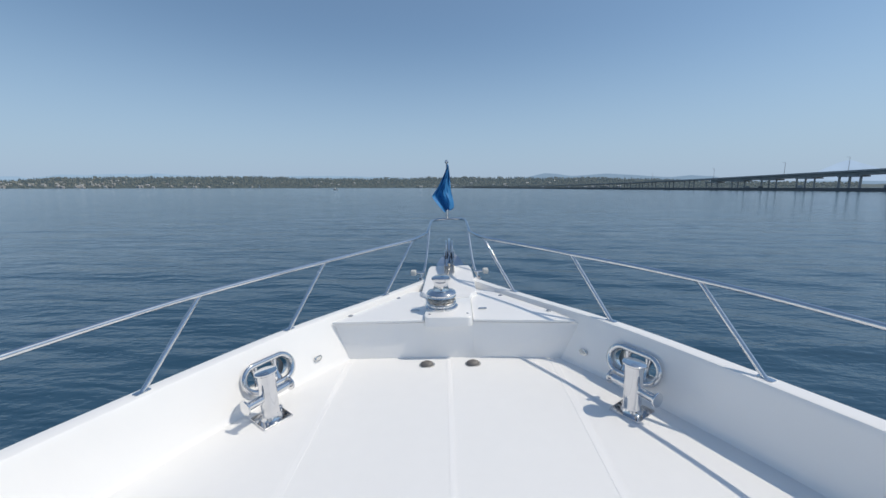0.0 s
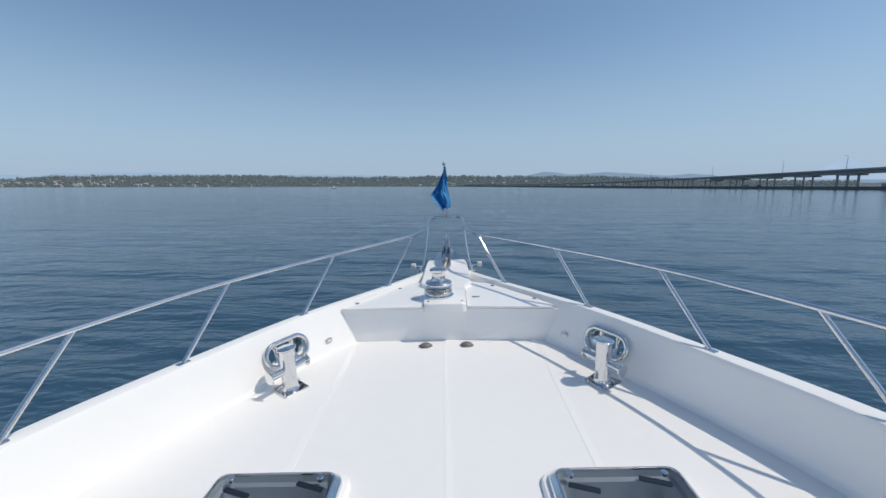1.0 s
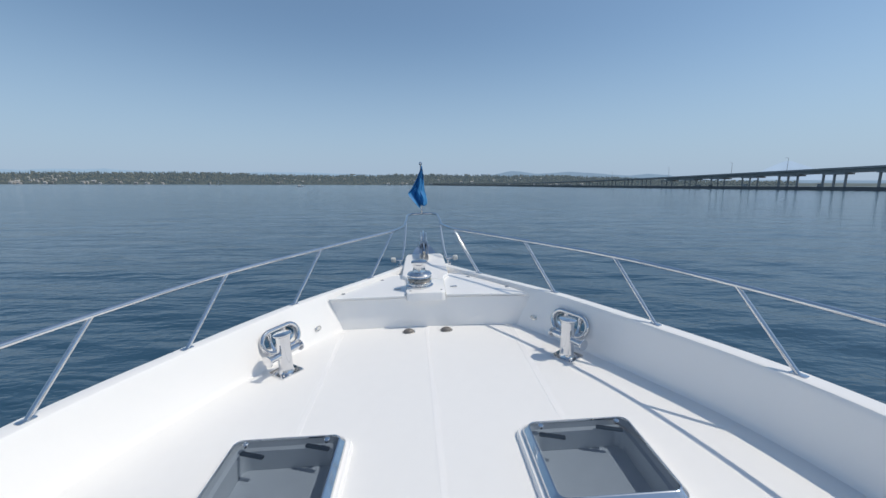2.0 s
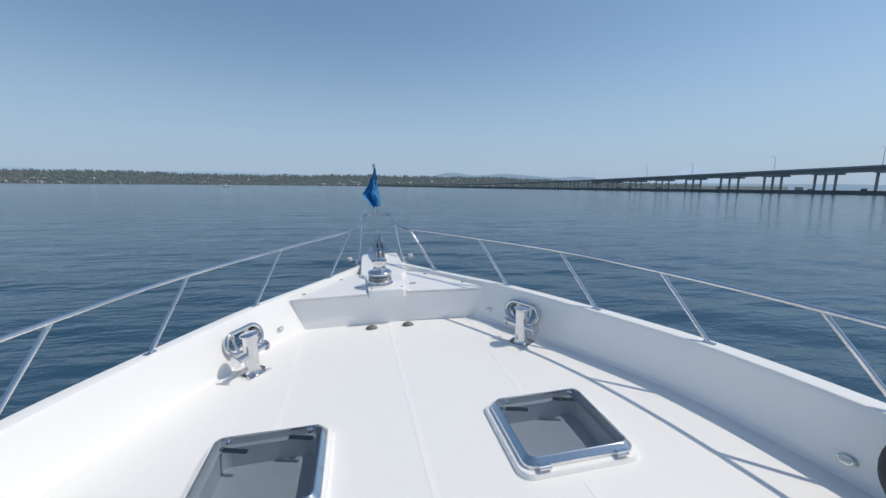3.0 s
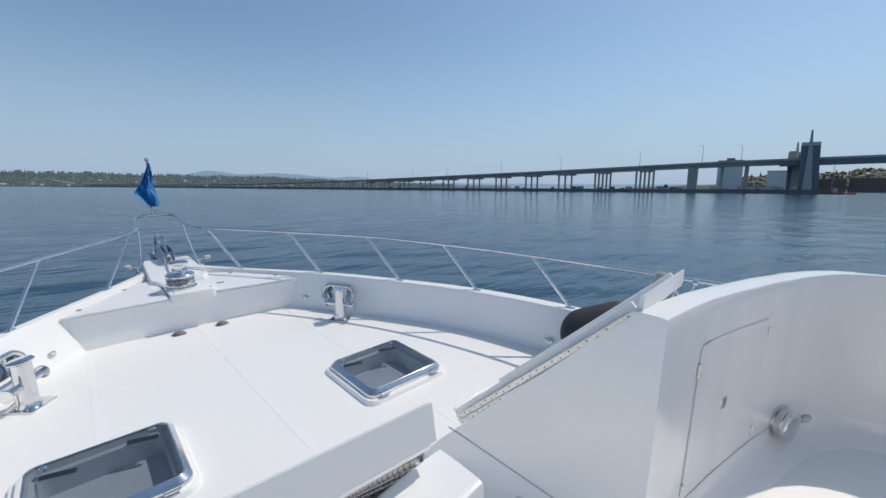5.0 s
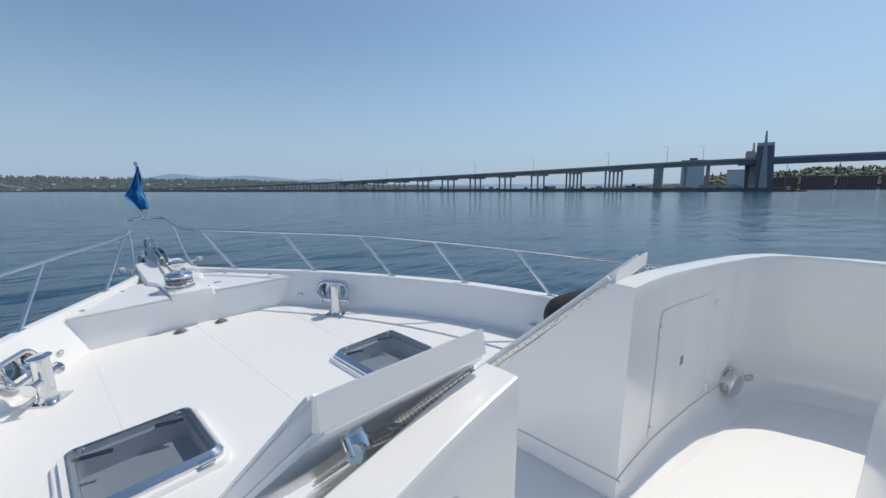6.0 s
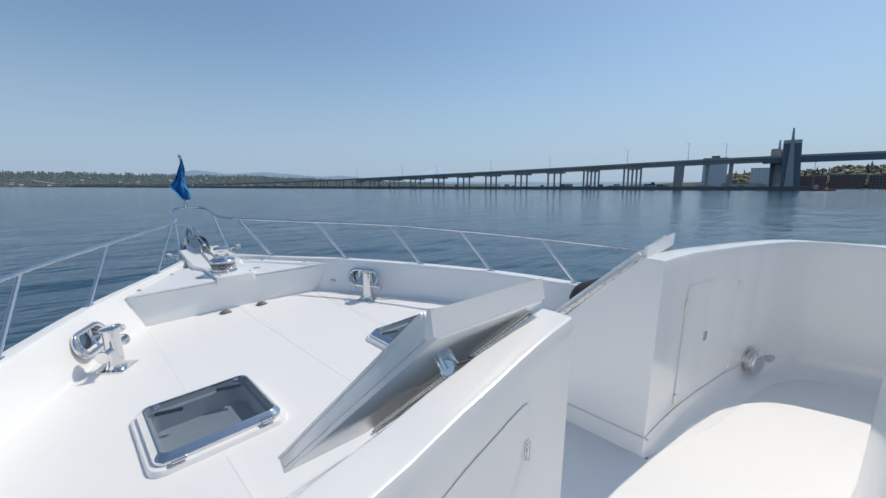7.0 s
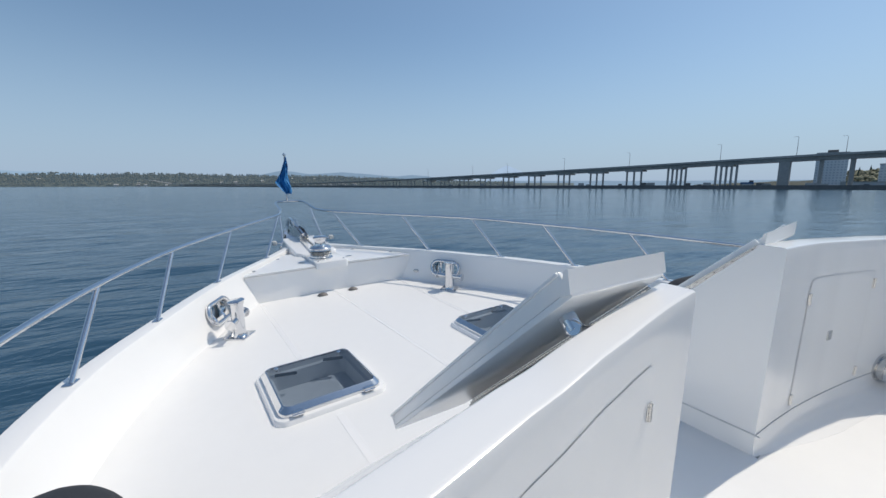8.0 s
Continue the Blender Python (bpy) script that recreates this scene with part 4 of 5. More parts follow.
for cx in (-1.2, 0.0, 1.2):
    bm = bmesh.new()
    yb, yt = 0.03 - 0.18 * abs(cx) , -0.45 - 0.16 * abs(cx)
    loft(bm, [[(cx - 0.5, yb - (0.09 if cx < 0 else -0.09 if cx > 0 else 0.09) - 0.02, 1.55), (cx + 0.5, yb + (0.09 if cx < 0 else -0.09 if cx > 0 else -0.09) - 0.02, 1.55), (cx + 0.5, yb + 0.03, 1.55), (cx - 0.5, yb + 0.03, 1.55)],
              [(cx - 0.48, yt - 0.06, 2.2), (cx + 0.48, yt - 0.06, 2.2), (cx + 0.48, yt + 0.03, 2.2), (cx - 0.48, yt + 0.03, 2.2)]])
    part("window", bm, WINDOW, wh, "dark wheelhouse window")


def build_fender(s):
    f = thing("fender", "large fender in a black canvas cover beside the bulwark", "fender", group="stowed fenders", at=pose(s * 2.0, -0.72, 0.14))
    a, b, r = Vector((-s * 0.03, -0.02, 0.20)), Vector((s * 0.08, -0.22, 0.285)), 0.205
    L = (b - a).length
    bm = bmesh.new()
    prof = [(0, -r * 0.92)] + [(r * math.sin(k * math.pi / 16), -r * 0.92 * math.cos(k * math.pi / 16)) for k in range(1, 9)] + [(r * 1.01, L * 0.5)]
    prof += [(r * math.cos(k * math.pi / 16), L + r * 0.92 * math.sin(k * math.pi / 16)) for k in range(0, 8)] + [(0, L + r * 0.92)]
    lathe(bm, prof, seg=36, m=along(a, b))
    part("cover", bm, CANVAS, f, smooth=True)
    bm = bmesh.new()
    top = along(a, b) @ Vector((0, 0, L + r * 0.9))
    lathe(bm, [(0, -0.05), (0.115, -0.05), (0.105, -0.01), (0.075, 0.03), (0.05, 0.07), (0.035, 0.10), (0, 0.10)], seg=18, m=along(top, top + (b - a)))
    part("end_boss", bm, DARK, f, smooth=True)
    rp = thing("fender_line", "off-white braided line made fast to the rail", "rope", group="fender lines", at=pose(s * 2.27, -0.72, 0.8))
    up = Matrix.Translation((-s * 2.27, 0.72, -0.8))
    bm = bmesh.new()
    e = Matrix.Translation((s * 2.0, -0.72, 0.14)) @ top
    ky, kx = -1.12, 2.345
    for k in range(4):
        tube(bm, [up @ p for p in smooth_line([e + Vector((0.012 * k, 0.01 * k, 0)), (s * (2.17 + 0.02 * k), -1.06 - 0.05 * (k % 2), 0.66), (s * (kx - 0.03), ky + 0.03 - 0.02 * k, 0.78), (s * (kx + 0.004 * k), ky + 0.012 * k, 0.836)], 6)], 0.0085, 8)
    for k in range(5):
        c = Vector((s * kx, ky + 0.03 - 0.02 * k, 0.811))
        tube(bm, [up @ (c + Vector((0.026 * math.cos(t), 0.012 * math.sin(t * 0.5), 0.026 * math.sin(t)))) for t in (j * math.pi / 6 for j in range(12))], 0.009, 8, closed=True)
    for k in range(3):
        tube(bm, [up @ p for p in smooth_line([(s * kx, ky + 0.02 * k, 0.80), (s * (kx - 0.05), ky + 0.06 + 0.03 * k, 0.66), (s * (kx - 0.07), ky + 0.03 + 0.05 * k, 0.58 - 0.02 * k), (s * (kx - 0.05), ky - 0.03, 0.65), (s * kx, ky - 0.02 * k, 0.80)], 6)], 0.0085, 8)
    part("line", bm, ROPE, rp, smooth=True)


def build_fender_bracket(s):
    f = thing("fender_bracket", "polished stainless fender bracket clamped to the rail", "bracket", group="fender brackets", at=pose(s * 2.345, -1.28, 0.81))
    bm = bmesh.new()
    for dy in (-0.045, 0.045):
        rod(bm, (0, dy, 0.012), (-s * 0.11, dy + 0.05, -0.20), 0.009, seg=12)
    tube(bm, smooth_line([(-s * 0.11, 0.005, -0.20), (-s * 0.15, 0.03, -0.23), (-s * 0.14, 0.08, -0.23), (-s * 0.11, 0.095, -0.20)], 5), 0.008, 10)
    part("hoop", bm, CHROME, f, smooth=True)
    for dy in (-0.045, 0.045):
        bm = bmesh.new()
        rod(bm, (0, dy - 0.016, 0), (0, dy + 0.016, 0), 0.024, seg=16, round_end=0.004)
        part("clamp", bm, CHROME, f, smooth=True)


for s in (-1, 1):
    build_fender(s)
    build_fender_bracket(s)

for ob in ABOARD:
    ob.matrix_basis = BOAT_POSE @ ob.matrix_basis


# ---- the lake ----
def build_lake():
    """One sheet from the hull to the horizon, with low wind waves that fade with distance."""
    radii = [0.0] + [1.2 * 1.0165 ** i for i in range(506)] + [4950.0]
    radii = [r for r in radii if r <= 4950.0]
    na = 360
    a = np.arange(na) * 2 * np.pi / na
    verts = [(0.0, 0.0, WATER_Z)]
    rows = []
    for r in radii[1:]:
        x, y = r * np.sin(a), r * np.cos(a)
        fade = 1.0 / (1.0 + (r / 45.0) ** 2)
        z = np.zeros(na)
        for wl, amp, dr in ((5.2, 0.024, 22), (3.4, 0.020, 48), (2.3, 0.014, 5), (7.5, 0.022, 63), (1.7, 0.009, 35)):
            k = 2 * np.pi / wl
            wob = 1.3 * np.sin(0.21 * x + 0.13 * y + dr) + 0.9 * np.sin(0.09 * x - 0.17 * y + 2 * dr)
            z += amp * np.sin(k * (x * np.sin(radians(dr)) + y * np.cos(radians(dr))) + wob)
        rows.append(len(verts))
        verts.extend(zip(x.tolist(), y.tolist(), (WATER_Z + z * fade).tolist()))
    faces = [(0, rows[0] + i, rows[0] + (i + 1) % na) for i in range(na)]
    for p, q in zip(rows, rows[1:]):
        faces.extend((p + i, q + i, q + (i + 1) % na, p + (i + 1) % na) for i in range(na))
    me = bpy.data.meshes.new("water")
    me.from_pydata(verts, [], faces)
    me.polygons.foreach_set("use_smooth", [True] * len(me.polygons))
    me.materials.append(LAKE)
    tagged(new("water", me), "calm dark blue lake with low wind ripples", "lake", kind="structure")


build_lake()


def bearing(az, d, z=0.0):
    """A place by bearing clockwise from the bow and distance, z above the lake."""
    return Vector((d * math.sin(radians(az)), d * math.cos(radians(az)), WATER_Z + z))


# ---- far shores ----
def ridge(name, label, category, mat, table, d, depth, rough, seed, step=0.35, foot=0.0):
    """A long hill: table gives its crest in degrees above the lake by bearing."""
    bm = bmesh.new()
    az0, az1 = table[0][0], table[-1][0]
    n = int((az1 - az0) / step)
    rows = []
    for i in range(n + 1):
        az = az0 + (az1 - az0) * i / n
        el = lerp_table(table, az) + rough * (noise.noise((az * 0.35, seed, 0)) + 0.5 * noise.noise((az * 1.3, seed, 3)) + 0.22 * noise.noise((az * 4.1, seed, 5)))
        h = max(0.5, d * math.tan(radians(max(el, 0.02))))
        rows.append([bm.verts.new(bearing(az, d, foot)), bm.verts.new(bearing(az, d + depth * 0.12, h * 0.28)), bm.verts.new(bearing(az, d + depth * 0.5, h * 0.7)), bm.verts.new(bearing(az, d + depth, h * (1 + depth / d)))])
    for a, b in zip(rows, rows[1:]):
        for k in range(3):
            bm.faces.new((a[k], b[k], b[k + 1], a[k + 1]))
    ob = tagged(part(name, bm, mat, smooth=True), label, category, kind="structure")
    return ob


FAR_SHORE = ((-75, 0.5), (-58, 0.45), (-50, 0.55), (-46, 0.9), (-43, 1.0), (-38, 1.12), (-30, 1.3), (-24, 1.25), (-16, 1.12), (-8, 1.2), (-2, 1.35), (3, 1.32), (8, 1.25), (12, 1.15), (17, 1.25), (22, 1.08), (26, 0.9), (29, 0.72), (34, 0.5), (44, 0.35), (52, 0.3))
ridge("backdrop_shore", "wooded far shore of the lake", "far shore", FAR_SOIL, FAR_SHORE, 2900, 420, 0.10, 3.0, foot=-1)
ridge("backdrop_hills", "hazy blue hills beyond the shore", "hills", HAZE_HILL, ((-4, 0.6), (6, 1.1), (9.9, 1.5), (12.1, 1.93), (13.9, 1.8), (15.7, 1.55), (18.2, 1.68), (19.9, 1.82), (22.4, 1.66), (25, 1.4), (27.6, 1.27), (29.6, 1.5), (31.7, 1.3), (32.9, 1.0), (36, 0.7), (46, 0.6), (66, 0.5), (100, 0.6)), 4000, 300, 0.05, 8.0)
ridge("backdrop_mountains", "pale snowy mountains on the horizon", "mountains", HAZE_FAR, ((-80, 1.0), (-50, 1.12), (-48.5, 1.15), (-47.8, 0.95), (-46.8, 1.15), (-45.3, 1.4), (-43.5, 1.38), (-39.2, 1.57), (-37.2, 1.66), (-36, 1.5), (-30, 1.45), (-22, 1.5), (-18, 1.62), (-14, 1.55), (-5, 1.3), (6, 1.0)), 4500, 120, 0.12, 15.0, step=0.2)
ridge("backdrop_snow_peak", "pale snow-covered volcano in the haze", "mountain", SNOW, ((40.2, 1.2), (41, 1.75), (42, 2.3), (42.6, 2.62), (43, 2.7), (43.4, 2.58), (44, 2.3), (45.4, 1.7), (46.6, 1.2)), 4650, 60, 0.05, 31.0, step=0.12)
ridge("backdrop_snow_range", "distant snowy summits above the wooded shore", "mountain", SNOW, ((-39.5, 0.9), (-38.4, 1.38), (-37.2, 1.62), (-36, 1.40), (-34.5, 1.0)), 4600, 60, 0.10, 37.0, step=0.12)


def slope_point(table, d, depth, rough, seed, az, v):
    """A place on a ridge made by ridge(): v from the shore (0) to the crest (1)."""
    el = lerp_table(table, az) + rough * (noise.noise((az * 0.35, seed, 0)) + 0.5 * noise.noise((az * 1.3, seed, 3)) + 0.22 * noise.noise((az * 4.1, seed, 5)))
    h = max(0.5, d * math.tan(radians(max(el, 0.02))))
    return bearing(az, d + depth * v, float(np.interp(v, (0, 0.12, 0.5, 1), (0, h * 0.28, h * 0.7, h * (1 + depth / d)))))


def woods(name, label, mat, rng, count, place, conifer, size):
    """Many small trees in one mesh: tiered cones or uneven clumps of leaf masses."""
    verts, faces = [], []
    for _ in range(count):
        p = place(rng)
        if p is None:
            continue
        h = size * rng.uniform(0.6, 1.25)
        if conifer:
            for k, (r, z0, z1) in enumerate(((0.19, 0.08, 0.55), (0.15, 0.36, 0.78), (0.10, 0.6, 1.05))):
                b, n, a0 = len(verts), 6, rng.uniform(0, 6)
                for i in range(n):
                    a, q = a0 + i * 2 * math.pi / n, r * h * rng.uniform(0.7, 1.25)
                    verts.append((p.x + q * math.cos(a), p.y + q * math.sin(a), p.z + h * (z0 + rng.uniform(-0.04, 0.04))))
                verts.append((p.x, p.y, p.z + h * z1))
                faces.extend((b + i, b + (i + 1) % n, b + n) for i in range(n))
        else:
            for k in range(4):
                c = p + Vector((rng.uniform(-0.3, 0.3) * h, rng.uniform(-0.3, 0.3) * h, h * rng.uniform(0.3, 0.75)))
                r, b, n, a0 = h * rng.uniform(0.18, 0.36), len(verts), 6, rng.uniform(0, 6)
                verts.append((c.x, c.y, c.z - r * 0.7))
                for zz, rr in ((-0.25, 0.85), (0.35, 0.8)):
                    for i in range(n):
                        a, q = a0 + i * 2 * math.pi / n, r * rr * rng.uniform(0.7, 1.3)
                        verts.append((c.x + q * math.cos(a), c.y + q * math.sin(a), c.z + r * (zz + rng.uniform(-0.15, 0.15))))
                verts.append((c.x, c.y, c.z + r * rng.uniform(0.7, 1.0)))
                for i in range(n):
                    j = (i + 1) % n
                    faces.append((b, b + 1 + j, b + 1 + i))
                    faces.append((b + 1 + i, b + 1 + j, b + 1 + n + j, b + 1 + n + i))
                    faces.append((b + 1 + n + i, b + 1 + n + j, b + 1 + 2 * n))
    me = bpy.data.meshes.new(name)
    me.from_pydata(verts, [], faces)
    me.materials.append(mat)
    tagged(new(name, me), label, "woods", kind="stuff")


FAR = (FAR_SHORE, 2900, 420, 0.10, 3.0)
rng = random.Random(5)
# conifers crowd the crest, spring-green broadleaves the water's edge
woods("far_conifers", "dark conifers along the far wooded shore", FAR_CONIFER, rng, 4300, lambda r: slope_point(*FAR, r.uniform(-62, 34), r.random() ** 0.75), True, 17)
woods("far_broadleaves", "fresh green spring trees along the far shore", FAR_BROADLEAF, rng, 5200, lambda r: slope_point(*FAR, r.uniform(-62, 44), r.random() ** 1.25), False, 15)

NEAR_SHORE = ((66, 0.15), (76, 0.6), (80, 1.15), (85, 1.4), (88, 1.65), (94, 1.75), (100, 1.9), (110, 2.3), (125, 2.2), (150, 1.8))
ridge("ground_near_shore", "wooded slope behind the bridge", "shore", SOIL, NEAR_SHORE, 820, 260, 0.10, 21.0, foot=-1)
NEAR = (NEAR_SHORE, 820, 260, 0.10, 21.0)
woods("shore_conifers", "dark conifers on the slope behind the bridge", CONIFER, rng, 200, lambda r: slope_point(*NEAR, r.uniform(78, 140), 0.25 + 0.75 * r.random()), True, 15)
woods("shore_broadleaves", "pale green spring trees behind the bridge", BROADLEAF, rng, 2200, lambda r: slope_point(*NEAR, r.uniform(79, 140), r.random()), False, 10)


def houses():
    """Small pale houses scattered near the far water's edge."""
    verts, faces = [], []
    r = random.Random(11)
    for _ in range(130):
        az = r.choice((r.uniform(-58, -32), r.uniform(-58, -38), r.uniform(-30, 25)))
        p = slope_point(*FAR, az, r.random() ** 2 * 0.55) + Vector((0, 0, 3))
        w, d, h = r.uniform(5, 11), r.uniform(5, 9), r.uniform(3.5, 7)
        b = len(verts)
        for z in (-4, h):
            verts.extend(((p.x - w, p.y - d, p.z + z), (p.x + w, p.y - d, p.z + z), (p.x + w, p.y + d, p.z + z), (p.x - w, p.y + d, p.z + z)))
        verts.extend(((p.x - w, p.y, p.z + h + 4), (p.x + w, p.y, p.z + h + 4)))
        faces.extend(((b, b + 1, b + 5, b + 4), (b + 1, b + 2, b + 6, b + 5), (b + 2, b + 3, b + 7, b + 6), (b + 3, b, b + 4, b + 7), (b + 4, b + 5, b + 9, b + 8), (b + 7, b + 6, b + 9, b + 8), (b + 4, b + 7, b + 8), (b + 5, b + 6, b + 9)))
    me = bpy.data.meshes.new("shore_houses")
    me.from_pydata(verts, [], faces)
    me.materials.append(PALEWALL)
    tagged(new("shore_houses", me), "small pale houses along the far shore", "houses", kind="stuff")


houses()


def block(name, label, az0, az1, d, h, depth, mat, storeys, bays, base=0.0, group="shore buildings", penthouse=False, glass=None):
    """A far building square to the view, with floor bands and windows set in its face."""
    c, a = bearing((az0 + az1) / 2, d, base), (az0 + az1) / 2
    w = 2 * d * math.tan(radians((az1 - az0) / 2))
    m = Matrix.Translation(c) @ Matrix.Rotation(-radians(a), 4, "Z")
    t = thing(name, label, "building", group=group, at=m, aboard=False)
    bm = bmesh.new()
    box(bm, (0, depth / 2, h / 2), (w, depth, h))
    part("wall", bm, mat, t)
    bm = bmesh.new()
    box(bm, (0, depth / 2, h + 0.4), (w + 0.8, depth + 0.8, 0.8))
    roof = part("roof", bm, CONCRETE, t)
    if penthouse:
        bm = bmesh.new()
        box(bm, (0, depth / 2, h + 2.2), (w * 0.34, depth * 0.5, 3.0), 0.4)
        part("penthouse", bm, CONCRETE_DARK, roof)
    sh, bw = h / storeys, w / bays
    bm = bmesh.new()
    box(bm, (0, 0, 0), (bw * 0.55, 0.3, sh * 0.5))
    first = part("window", bm, glass or FAR_GLASS, t)
    for i in range(bays):
        for j in range(storeys):
            o = first if i + j == 0 else first.copy()
            if o is not first:
                scene.collection.objects.link(o)
            o.location = (-w / 2 + bw * (i + 0.5), -0.08, sh * (j + 0.55))
    return t


block("apartment_tower", "pale concrete apartment tower behind the bridge", 76.7, 79.1, 640, 38.8, 18, PALE_TOWER, 13, 9, penthouse=True)
block("apartment_block", "white low apartment block with balconies", 81.3, 83.4, 680, 26, 14, PALE_TOWER, 8, 7)
for i, (a0, a1) in enumerate(((85.0, 87.6), (87.8, 90.4), (90.6, 93.4), (93.6, 97.0))):
    block("brick_flats", "long red-brick waterside flats", a0, a1, 700, 15.5 + 1.0 * (i % 2), 16, BRICK, 5, 12, glass=WINDOW)
block("lakeside_shed", "low pale service building by the water", 79.4, 82.4, 610, 5.5, 10, PALEWALL, 1, 6)
block("office_tower", "distant pale office building above the trees", 8.0, 8.7, 3350, 88, 30, FAR_TOWER, 8, 3, group="hilltop offices")
block("office_tower", "distant pale office building above the trees", 8.9, 9.8, 3350, 72, 30, FAR_TOWER, 6, 3, group="hilltop offices")

# ---- the bridge ----
BR_AZ, BR_D = 79.2, 400.0
DECK_H = ((-420, 26.8), (-84, 25.8), (-45, 25.2), (-28, 24.9), (3.5, 24.5), (39, 23.6), (78, 22.4), (141, 20.4), (203, 18.8), (278, 17.0), (318, 16.0), (375, 14.6), (452, 12.9), (563, 11), (700, 8.5), (943, 7.0), (1900, 9.0), (2100, 12.0), (2520, 30.0), (2760, 37.0))


def bridge_point(u, off=0.0, z=0.0):
    """u metres along the bridge from its nearest point, off metres across (positive away), z above the lake."""
    o = bearing(BR_AZ, BR_D + off)
    u -= 2.5
    return Vector((o.x - u * math.cos(radians(BR_AZ)), o.y + u * math.sin(radians(BR_AZ)), WATER_Z + z))


def deck_h(u):
    return lerp_table(DECK_H, u)


def build_bridge():
    br = thing("road_bridge", "long grey concrete road bridge over the lake", "bridge", at=Matrix.Translation(bridge_point(0)), aboard=False)
    inv = Matrix.Translation(-bridge_point(0))

    def run(name, mat, us, section, label=""):
        bm = bmesh.new()
        loft(bm, [[inv @ bridge_point(u, o, deck_h(u) + z) for o, z in section] for u in us])
        return part(name, bm, mat, br, label)

    us = [-420, -300, -200, -150, -98, -70, -48, -20, 15, 60, 117, 160, 211, 270, 332, 435, 520, 600, 760, 943, 1400, 1900, 2100, 2300, 2520, 2760]
    run("deck", CONCRETE, us, ((-7, 0), (-7, -0.6), (-5.2, -0.9), (7, -0.9), (9, -0.6), (9, 0)))
    high = [u for u in us if -48 <= u <= 435]
    run("girder", CONCRETE, high, ((-5.0, -0.9), (-4.4, -3.3), (6, -3.3), (6.6, -0.9)), "deep concrete girder")
    run("girder", PAINT_BLUE, [u for u in us if u <= -20], ((-6.6, -0.7), (-6.4, -4.2), (8.2, -4.2), (8.4, -0.7)), "deep blue-grey steel girder")
    for o in (-6.9, 8.7):
        run("parapet", CONCRETE, us, ((o, 0), (o, 0.95), (o + 0.25, 0.95), (o + 0.25, 0)))
    # piers every 36 m: slab piers near the tower, then bents of slender columns
    for i in range(-8, 60):
        u = 36.2 * i if i < 16 else 543 + 30 * (i - 15)
        if u < -20:
            continue
        h = deck_h(u) - (3.3 if u < 435 else 0.9)
        m = inv @ Matrix.Translation(bridge_point(u)) @ Matrix.Rotation(-radians(BR_AZ), 4, "Z")
        if u < 40:
            bm = bmesh.new()
            wdt = 2.8 if u < 10 else 7.0
            prism(bm, rounded(wdt, 3.4 if u < 10 else 8, 1.2, 3), -2, h, m=m)
            part("pier", bm, CONCRETE, br)
            continue
        if u < 435:
            bm = bmesh.new()
            box(bm, (0, 0, h - 0.6), (16 if u > 120 else 9, 12, 1.2), m=m)
            cap = part("crossbeam", bm, CONCRETE, br)
        n = 5 if u < 115 else 3
        wide = 14 if u < 115 else 13 if u < 230 else 16
        for k in range(n):
            bm = bmesh.new()
            x = wide * (k / (n - 1) - 0.5)
            rod(bm, m @ Vector((x, -3.5, -2)), m @ Vector((x, -3.5, h)), 0.9 if u < 300 else 0.7, seg=8)
            part("column", bm, CONCRETE, br)
    # a slim extra pier beside the slab pier
    bm = bmesh.new()
    prism(bm, rounded(2.4, 3.2, 0.8, 3), -2, deck_h(16) - 3.3, m=inv @ Matrix.Translation(bridge_point(16)) @ Matrix.Rotation(-radians(BR_AZ), 4, "Z"))
    part("pier", bm, CONCRETE, br)
    return br


def build_bridge_tower(u, off, tall=1.0):
    t = thing("bridge_tower", "blue-grey panelled bridge tower with a pale tapering fin", "bridge tower", group="bridge towers", at=Matrix.Translation(bridge_point(u, off)) @ Matrix.Rotation(-radians(BR_AZ), 4, "Z") @ Matrix.Scale(tall, 4, (0, 0, 1)), aboard=False)
    bm = bmesh.new()
    loft(bm, [[(-5.0, -1.5, -2), (6.0, -1.5, -2), (6.0, 1.5, -2), (-5.0, 1.5, -2)], [(-6.3, -1.5, 34.4), (4.0, -1.5, 34.4), (4.0, 1.5, 34.4), (-6.3, 1.5, 34.4)]])
    part("panel_wall", bm, PAINT_BLUE, t)
    bm = bmesh.new()
    loft(bm, [[(-3.3, -3.4, -2), (2.4, -3.4, -2), (2.4, -1.3, -2), (-3.3, -1.3, -2)], [(-2.1, -2.4, 45.0), (-1.2, -2.4, 45.0), (-1.2, -1.3, 45.0), (-2.1, -1.3, 45.0)]])
    part("fin", bm, PAINT_PALE, t, "pale tapering concrete fin")
    for x0, x1 in ((-6.2, -2.4), (-0.6, 3.9)):
        bm = bmesh.new()
        box(bm, ((x0 + x1) / 2, -0.2, 35.4), (x1 - x0, 3.8, 2.4))
        part("cap_panel", bm, PALEWALL, t, "pale panelled tower head")
    bm = bmesh.new()
    box(bm, (0, 0, 0.6), (15, 7, 3.4), 0.4)
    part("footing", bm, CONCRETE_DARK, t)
    return t


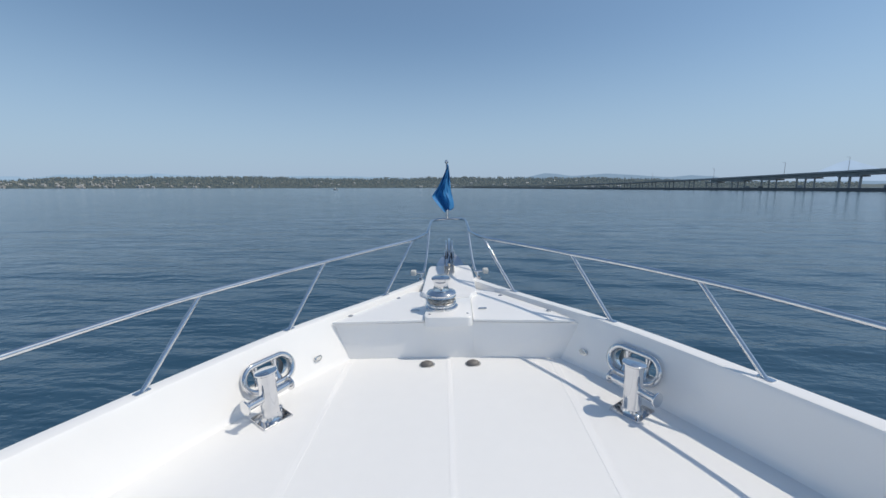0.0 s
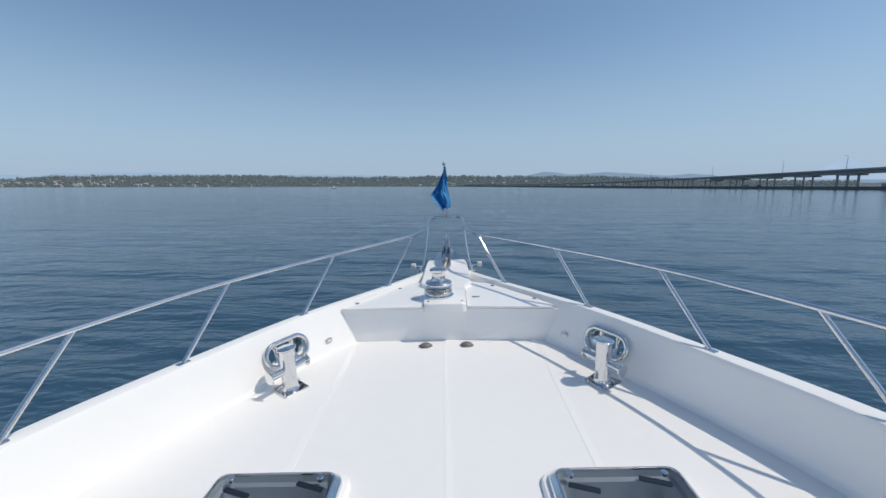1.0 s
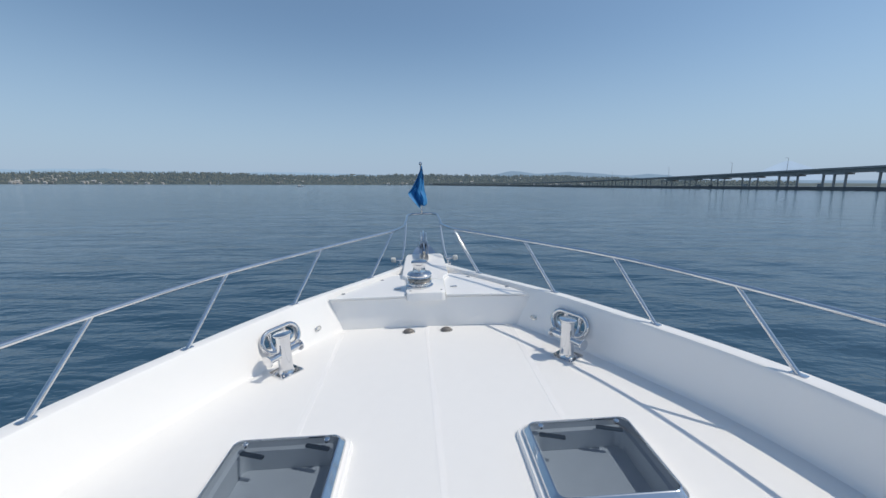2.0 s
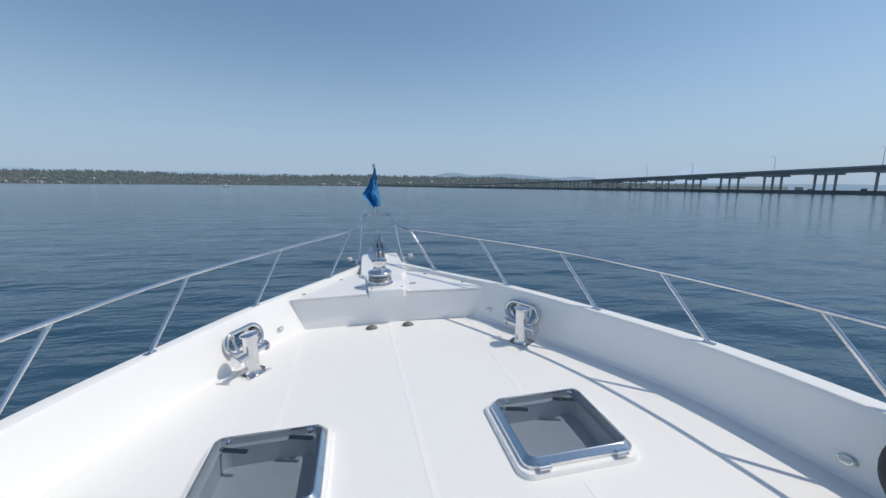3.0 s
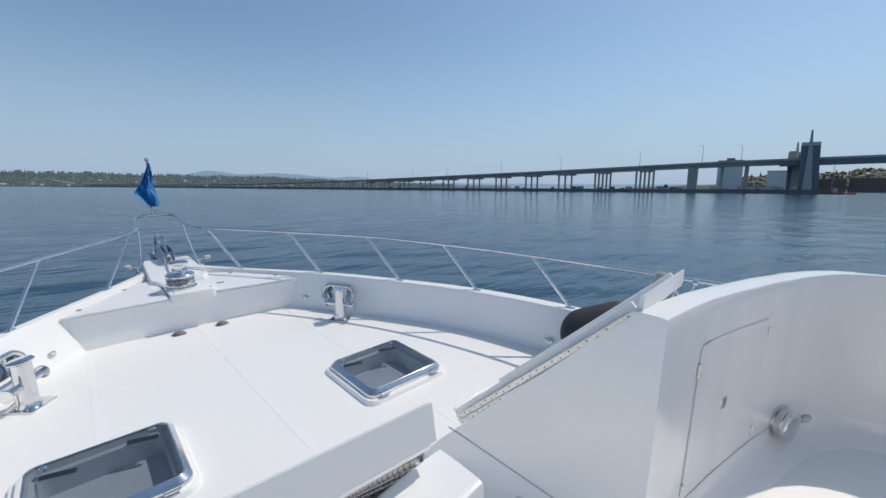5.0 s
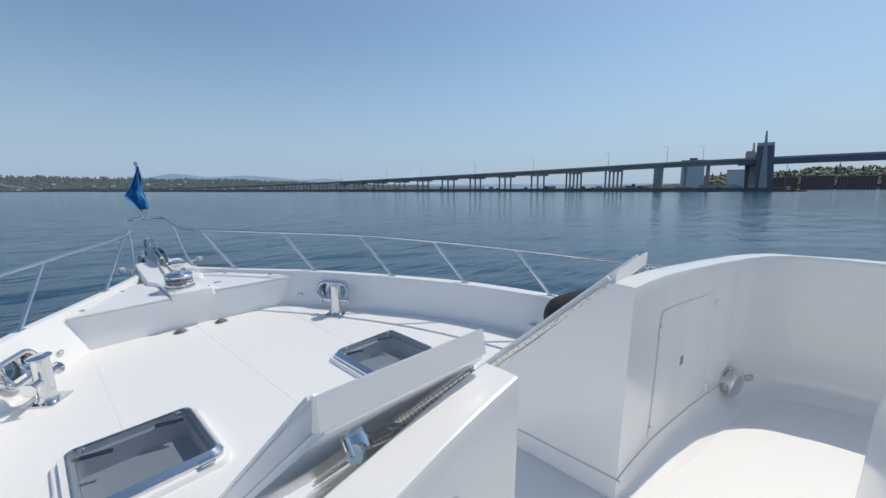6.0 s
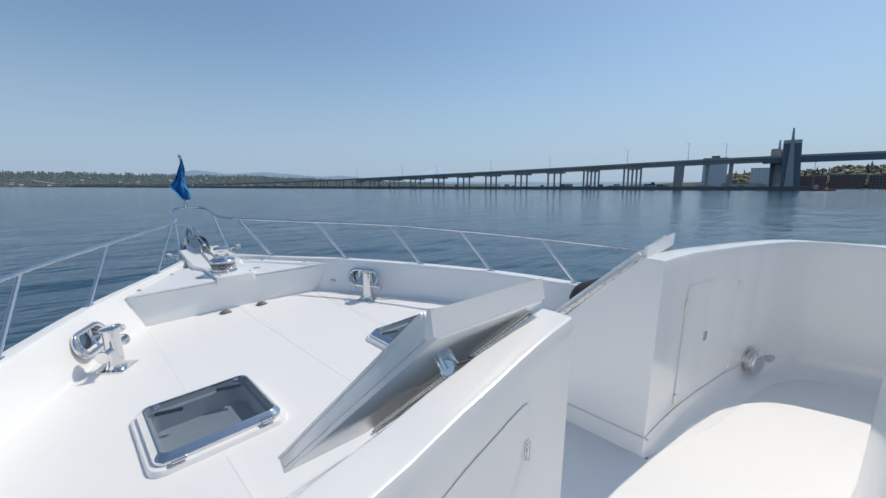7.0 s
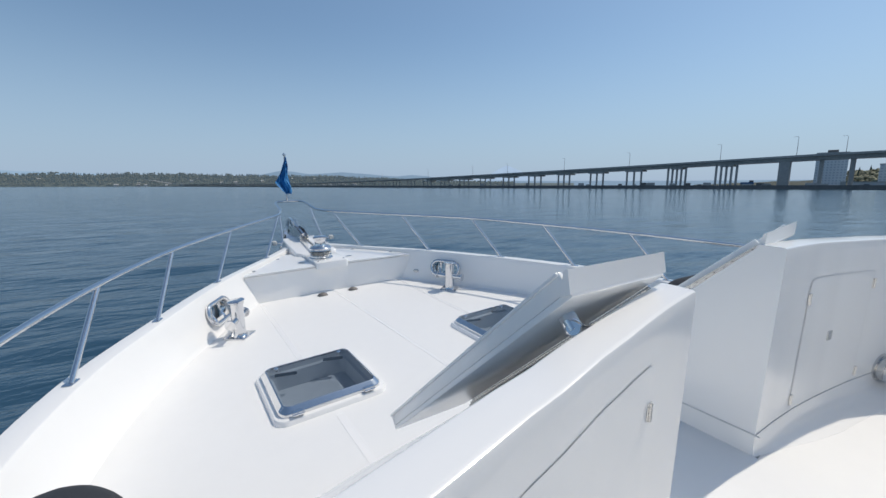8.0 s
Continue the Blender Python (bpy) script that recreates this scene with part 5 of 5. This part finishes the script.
def build_lamp_post(u, off, h):
    p = thing("street_lamp", "tall slim street lamp on the bridge", "street lamp", group="bridge street lamps", at=Matrix.Translation(bridge_point(u, off, deck_h(u))) @ Matrix.Rotation(-radians(BR_AZ), 4, "Z"), aboard=False)
    bm = bmesh.new()
    rod(bm, (0, 0, 0), (0, 0, h), 0.2, 0.12, seg=8)
    part("pole", bm, CONCRETE, p)
    bm = bmesh.new()
    tube(bm, smooth_line([(0, 0, h - 0.1), (-0.6, 0, h + 0.3), (-2.0, 0, h + 0.35)], 4), 0.10, 6)
    part("arm", bm, CONCRETE, p)
    bm = bmesh.new()
    box(bm, (-2.2, 0, h + 0.3), (1.0, 0.4, 0.22), 0.05)
    part("lamp_head", bm, PALEWALL, p)
    return p


build_bridge()
build_bridge_tower(-36.3, -9)
build_bridge_tower(-31, 12, 0.86)
bm = bmesh.new()
box(bm, (0, 0, 0), (5, 4, 5), 0.3, m=Matrix.Translation(bridge_point(-27, 3, deck_h(-27) + 4.2)) @ Matrix.Rotation(-radians(BR_AZ), 4, "Z"))
box(bm, (0, 0, -3.5), (3, 3, 4), 0.2, m=Matrix.Translation(bridge_point(-27, 3, deck_h(-27) + 4.2)) @ Matrix.Rotation(-radians(BR_AZ), 4, "Z"))
solo("control_cabin", bm, CONCRETE, "pale control cabin beside the bridge tower", "cabin", aboard=False)
for u, off, h in ((30, -6, 14), (4.4, 8, 13), (77, -6, 13), (149, -6, 13), (216, -6, 12.5), (290, -6, 12), (345, -6, 12), (430, -6, 12), (540, -6, 12), (-110, 8, 12)):
    build_lamp_post(u, off, h)

# the long concrete pontoon under the bridge
bm = bmesh.new()
loft(bm, [[bridge_point(u, o, z) for o, z in ((-13, -1), (-13, 3.0), (12, 3.0), (12, -1))] for u in (-55, 40, 150, 400, 900, 2500)])
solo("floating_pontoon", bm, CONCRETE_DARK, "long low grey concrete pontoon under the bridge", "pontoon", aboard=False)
rngp = random.Random(8)
for i in range(26):
    u = rngp.uniform(-50, 420)
    w, h = rngp.uniform(1.5, 7), rngp.uniform(0.8, 2.6)
    bm = bmesh.new()
    box(bm, (0, 0, h / 2), (w, 2.2, h), 0.15, m=Matrix.Translation(bridge_point(u, -10.5, 3.0)) @ Matrix.Rotation(-radians(BR_AZ), 4, "Z"))
    solo("work_container", bm, rngp.choice((CONCRETE, CONCRETE_DARK, PALEWALL)), "grey work container on the bridge pontoon", "container", group="pontoon containers", aboard=False)


def build_workboat(name, label, at, mat):
    w = thing(name, label, "work vehicle", at=at, aboard=False)
    bm = bmesh.new()
    box(bm, (0, 0, 1.4), (8.5, 3, 1.9), 0.4)
    part("body", bm, mat, w)
    bm = bmesh.new()
    box(bm, (2.6, 0, 3.0), (2.6, 2.6, 1.6), 0.35)
    part("cab", bm, WINDOW, w)
    for x in (-2.6, 2.6):
        for y in (-1.5, 1.5):
            bm = bmesh.new()
            rod(bm, (x, y - 0.25, 0.65), (x, y + 0.25, 0.65), 0.65, seg=14)
            part("wheel", bm, DARK, w)


build_workboat("yard_tractor", "blue yard tractor parked on the pontoon", Matrix.Translation(bridge_point(57, -9, 3.0)) @ Matrix.Rotation(-radians(BR_AZ), 4, "Z"), BLUE)

boom = thing("work_float", "long orange-red work float with a small white cabin", "work float", at=Matrix.Translation(bridge_point(-50, -14, 0)) @ Matrix.Rotation(-radians(BR_AZ), 4, "Z"), aboard=False)
bm = bmesh.new()
box(bm, (4.5, 0, 0.5), (13, 2.4, 1.2), 0.3)
part("float_body", bm, RED, boom)
bm = bmesh.new()
box(bm, (0.4, 0, 2.6), (2.4, 2.0, 3.0), 0.3)
part("cabin", bm, PALEWALL, boom)
bm = bmesh.new()
rod(bm, (-1.5, 0, 0.5), (-1.5, 0, 21), 0.14, seg=8)
part("mast", bm, CONCRETE, boom)


def build_motorboat():
    b = thing("motorboat", "small white motorboat far out on the lake", "motorboat", at=Matrix.Translation(bearing(-17.0, 620, -0.05)) @ Matrix.Rotation(radians(25), 4, "Z"), aboard=False)
    bm = bmesh.new()
    loft(bm, [[(x, -w, z1), (x, 0, z0), (x, w, z1)] for x, w, z0, z1 in ((-4.5, 1.4, -0.3, 0.9), (0, 1.6, -0.4, 1.0), (3, 1.2, -0.3, 1.2), (5, 0.1, 0.6, 1.5))])
    part("hull", bm, GELCOAT, b)
    bm = bmesh.new()
    box(bm, (-0.6, 0, 1.8), (3.6, 2.2, 1.6), 0.35)
    part("cabin", bm, GELCOAT, b)
    bm = bmesh.new()
    box(bm, (-0.4, 0, 2.0), (3.0, 2.26, 0.6), 0.1)
    part("window", bm, WINDOW, b)
    bm = bmesh.new()
    box(bm, (-1.2, 0, 3.3), (2.8, 2.2, 0.15), 0.05)
    rod(bm, (-1.2, 0, 2.5), (-1.2, 0, 3.3), 0.5, seg=10)
    part("flybridge", bm, GELCOAT, b)


def build_sailboat():
    b = thing("sailboat", "small sailing boat with a white sail far off", "sailboat", at=Matrix.Translation(bearing(-26.5, 1300, -0.05)), aboard=False)
    bm = bmesh.new()
    loft(bm, [[(x, -w, z1), (x, 0, z0), (x, w, z1)] for x, w, z0, z1 in ((-4.5, 1.0, -0.2, 0.9), (0, 1.5, -0.4, 0.9), (3, 1.0, -0.3, 1.0), (5, 0.1, 0.5, 1.2))])
    part("hull", bm, GELCOAT, b)
    bm = bmesh.new()
    rod(bm, (0.5, 0, 0.5), (0.5, 0, 13), 0.12, seg=8)
    part("mast", bm, STEEL, b)
    bm = bmesh.new()
    loft(bm, [[(0.4, -0.03, 2), (-4.2, 0.3, 2), (-4.2, 0.36, 2), (0.4, 0.03, 2)], [(0.4, -0.03, 7), (-2.6, 0.4, 7), (-2.6, 0.46, 7), (0.4, 0.03, 7)], [(0.4, -0.03, 12.6), (0.2, 0, 12.6), (0.2, 0.05, 12.6), (0.4, 0.03, 12.6)]])
    part("sail", bm, OFFWHITE, b)


build_motorboat()
build_sailboat()
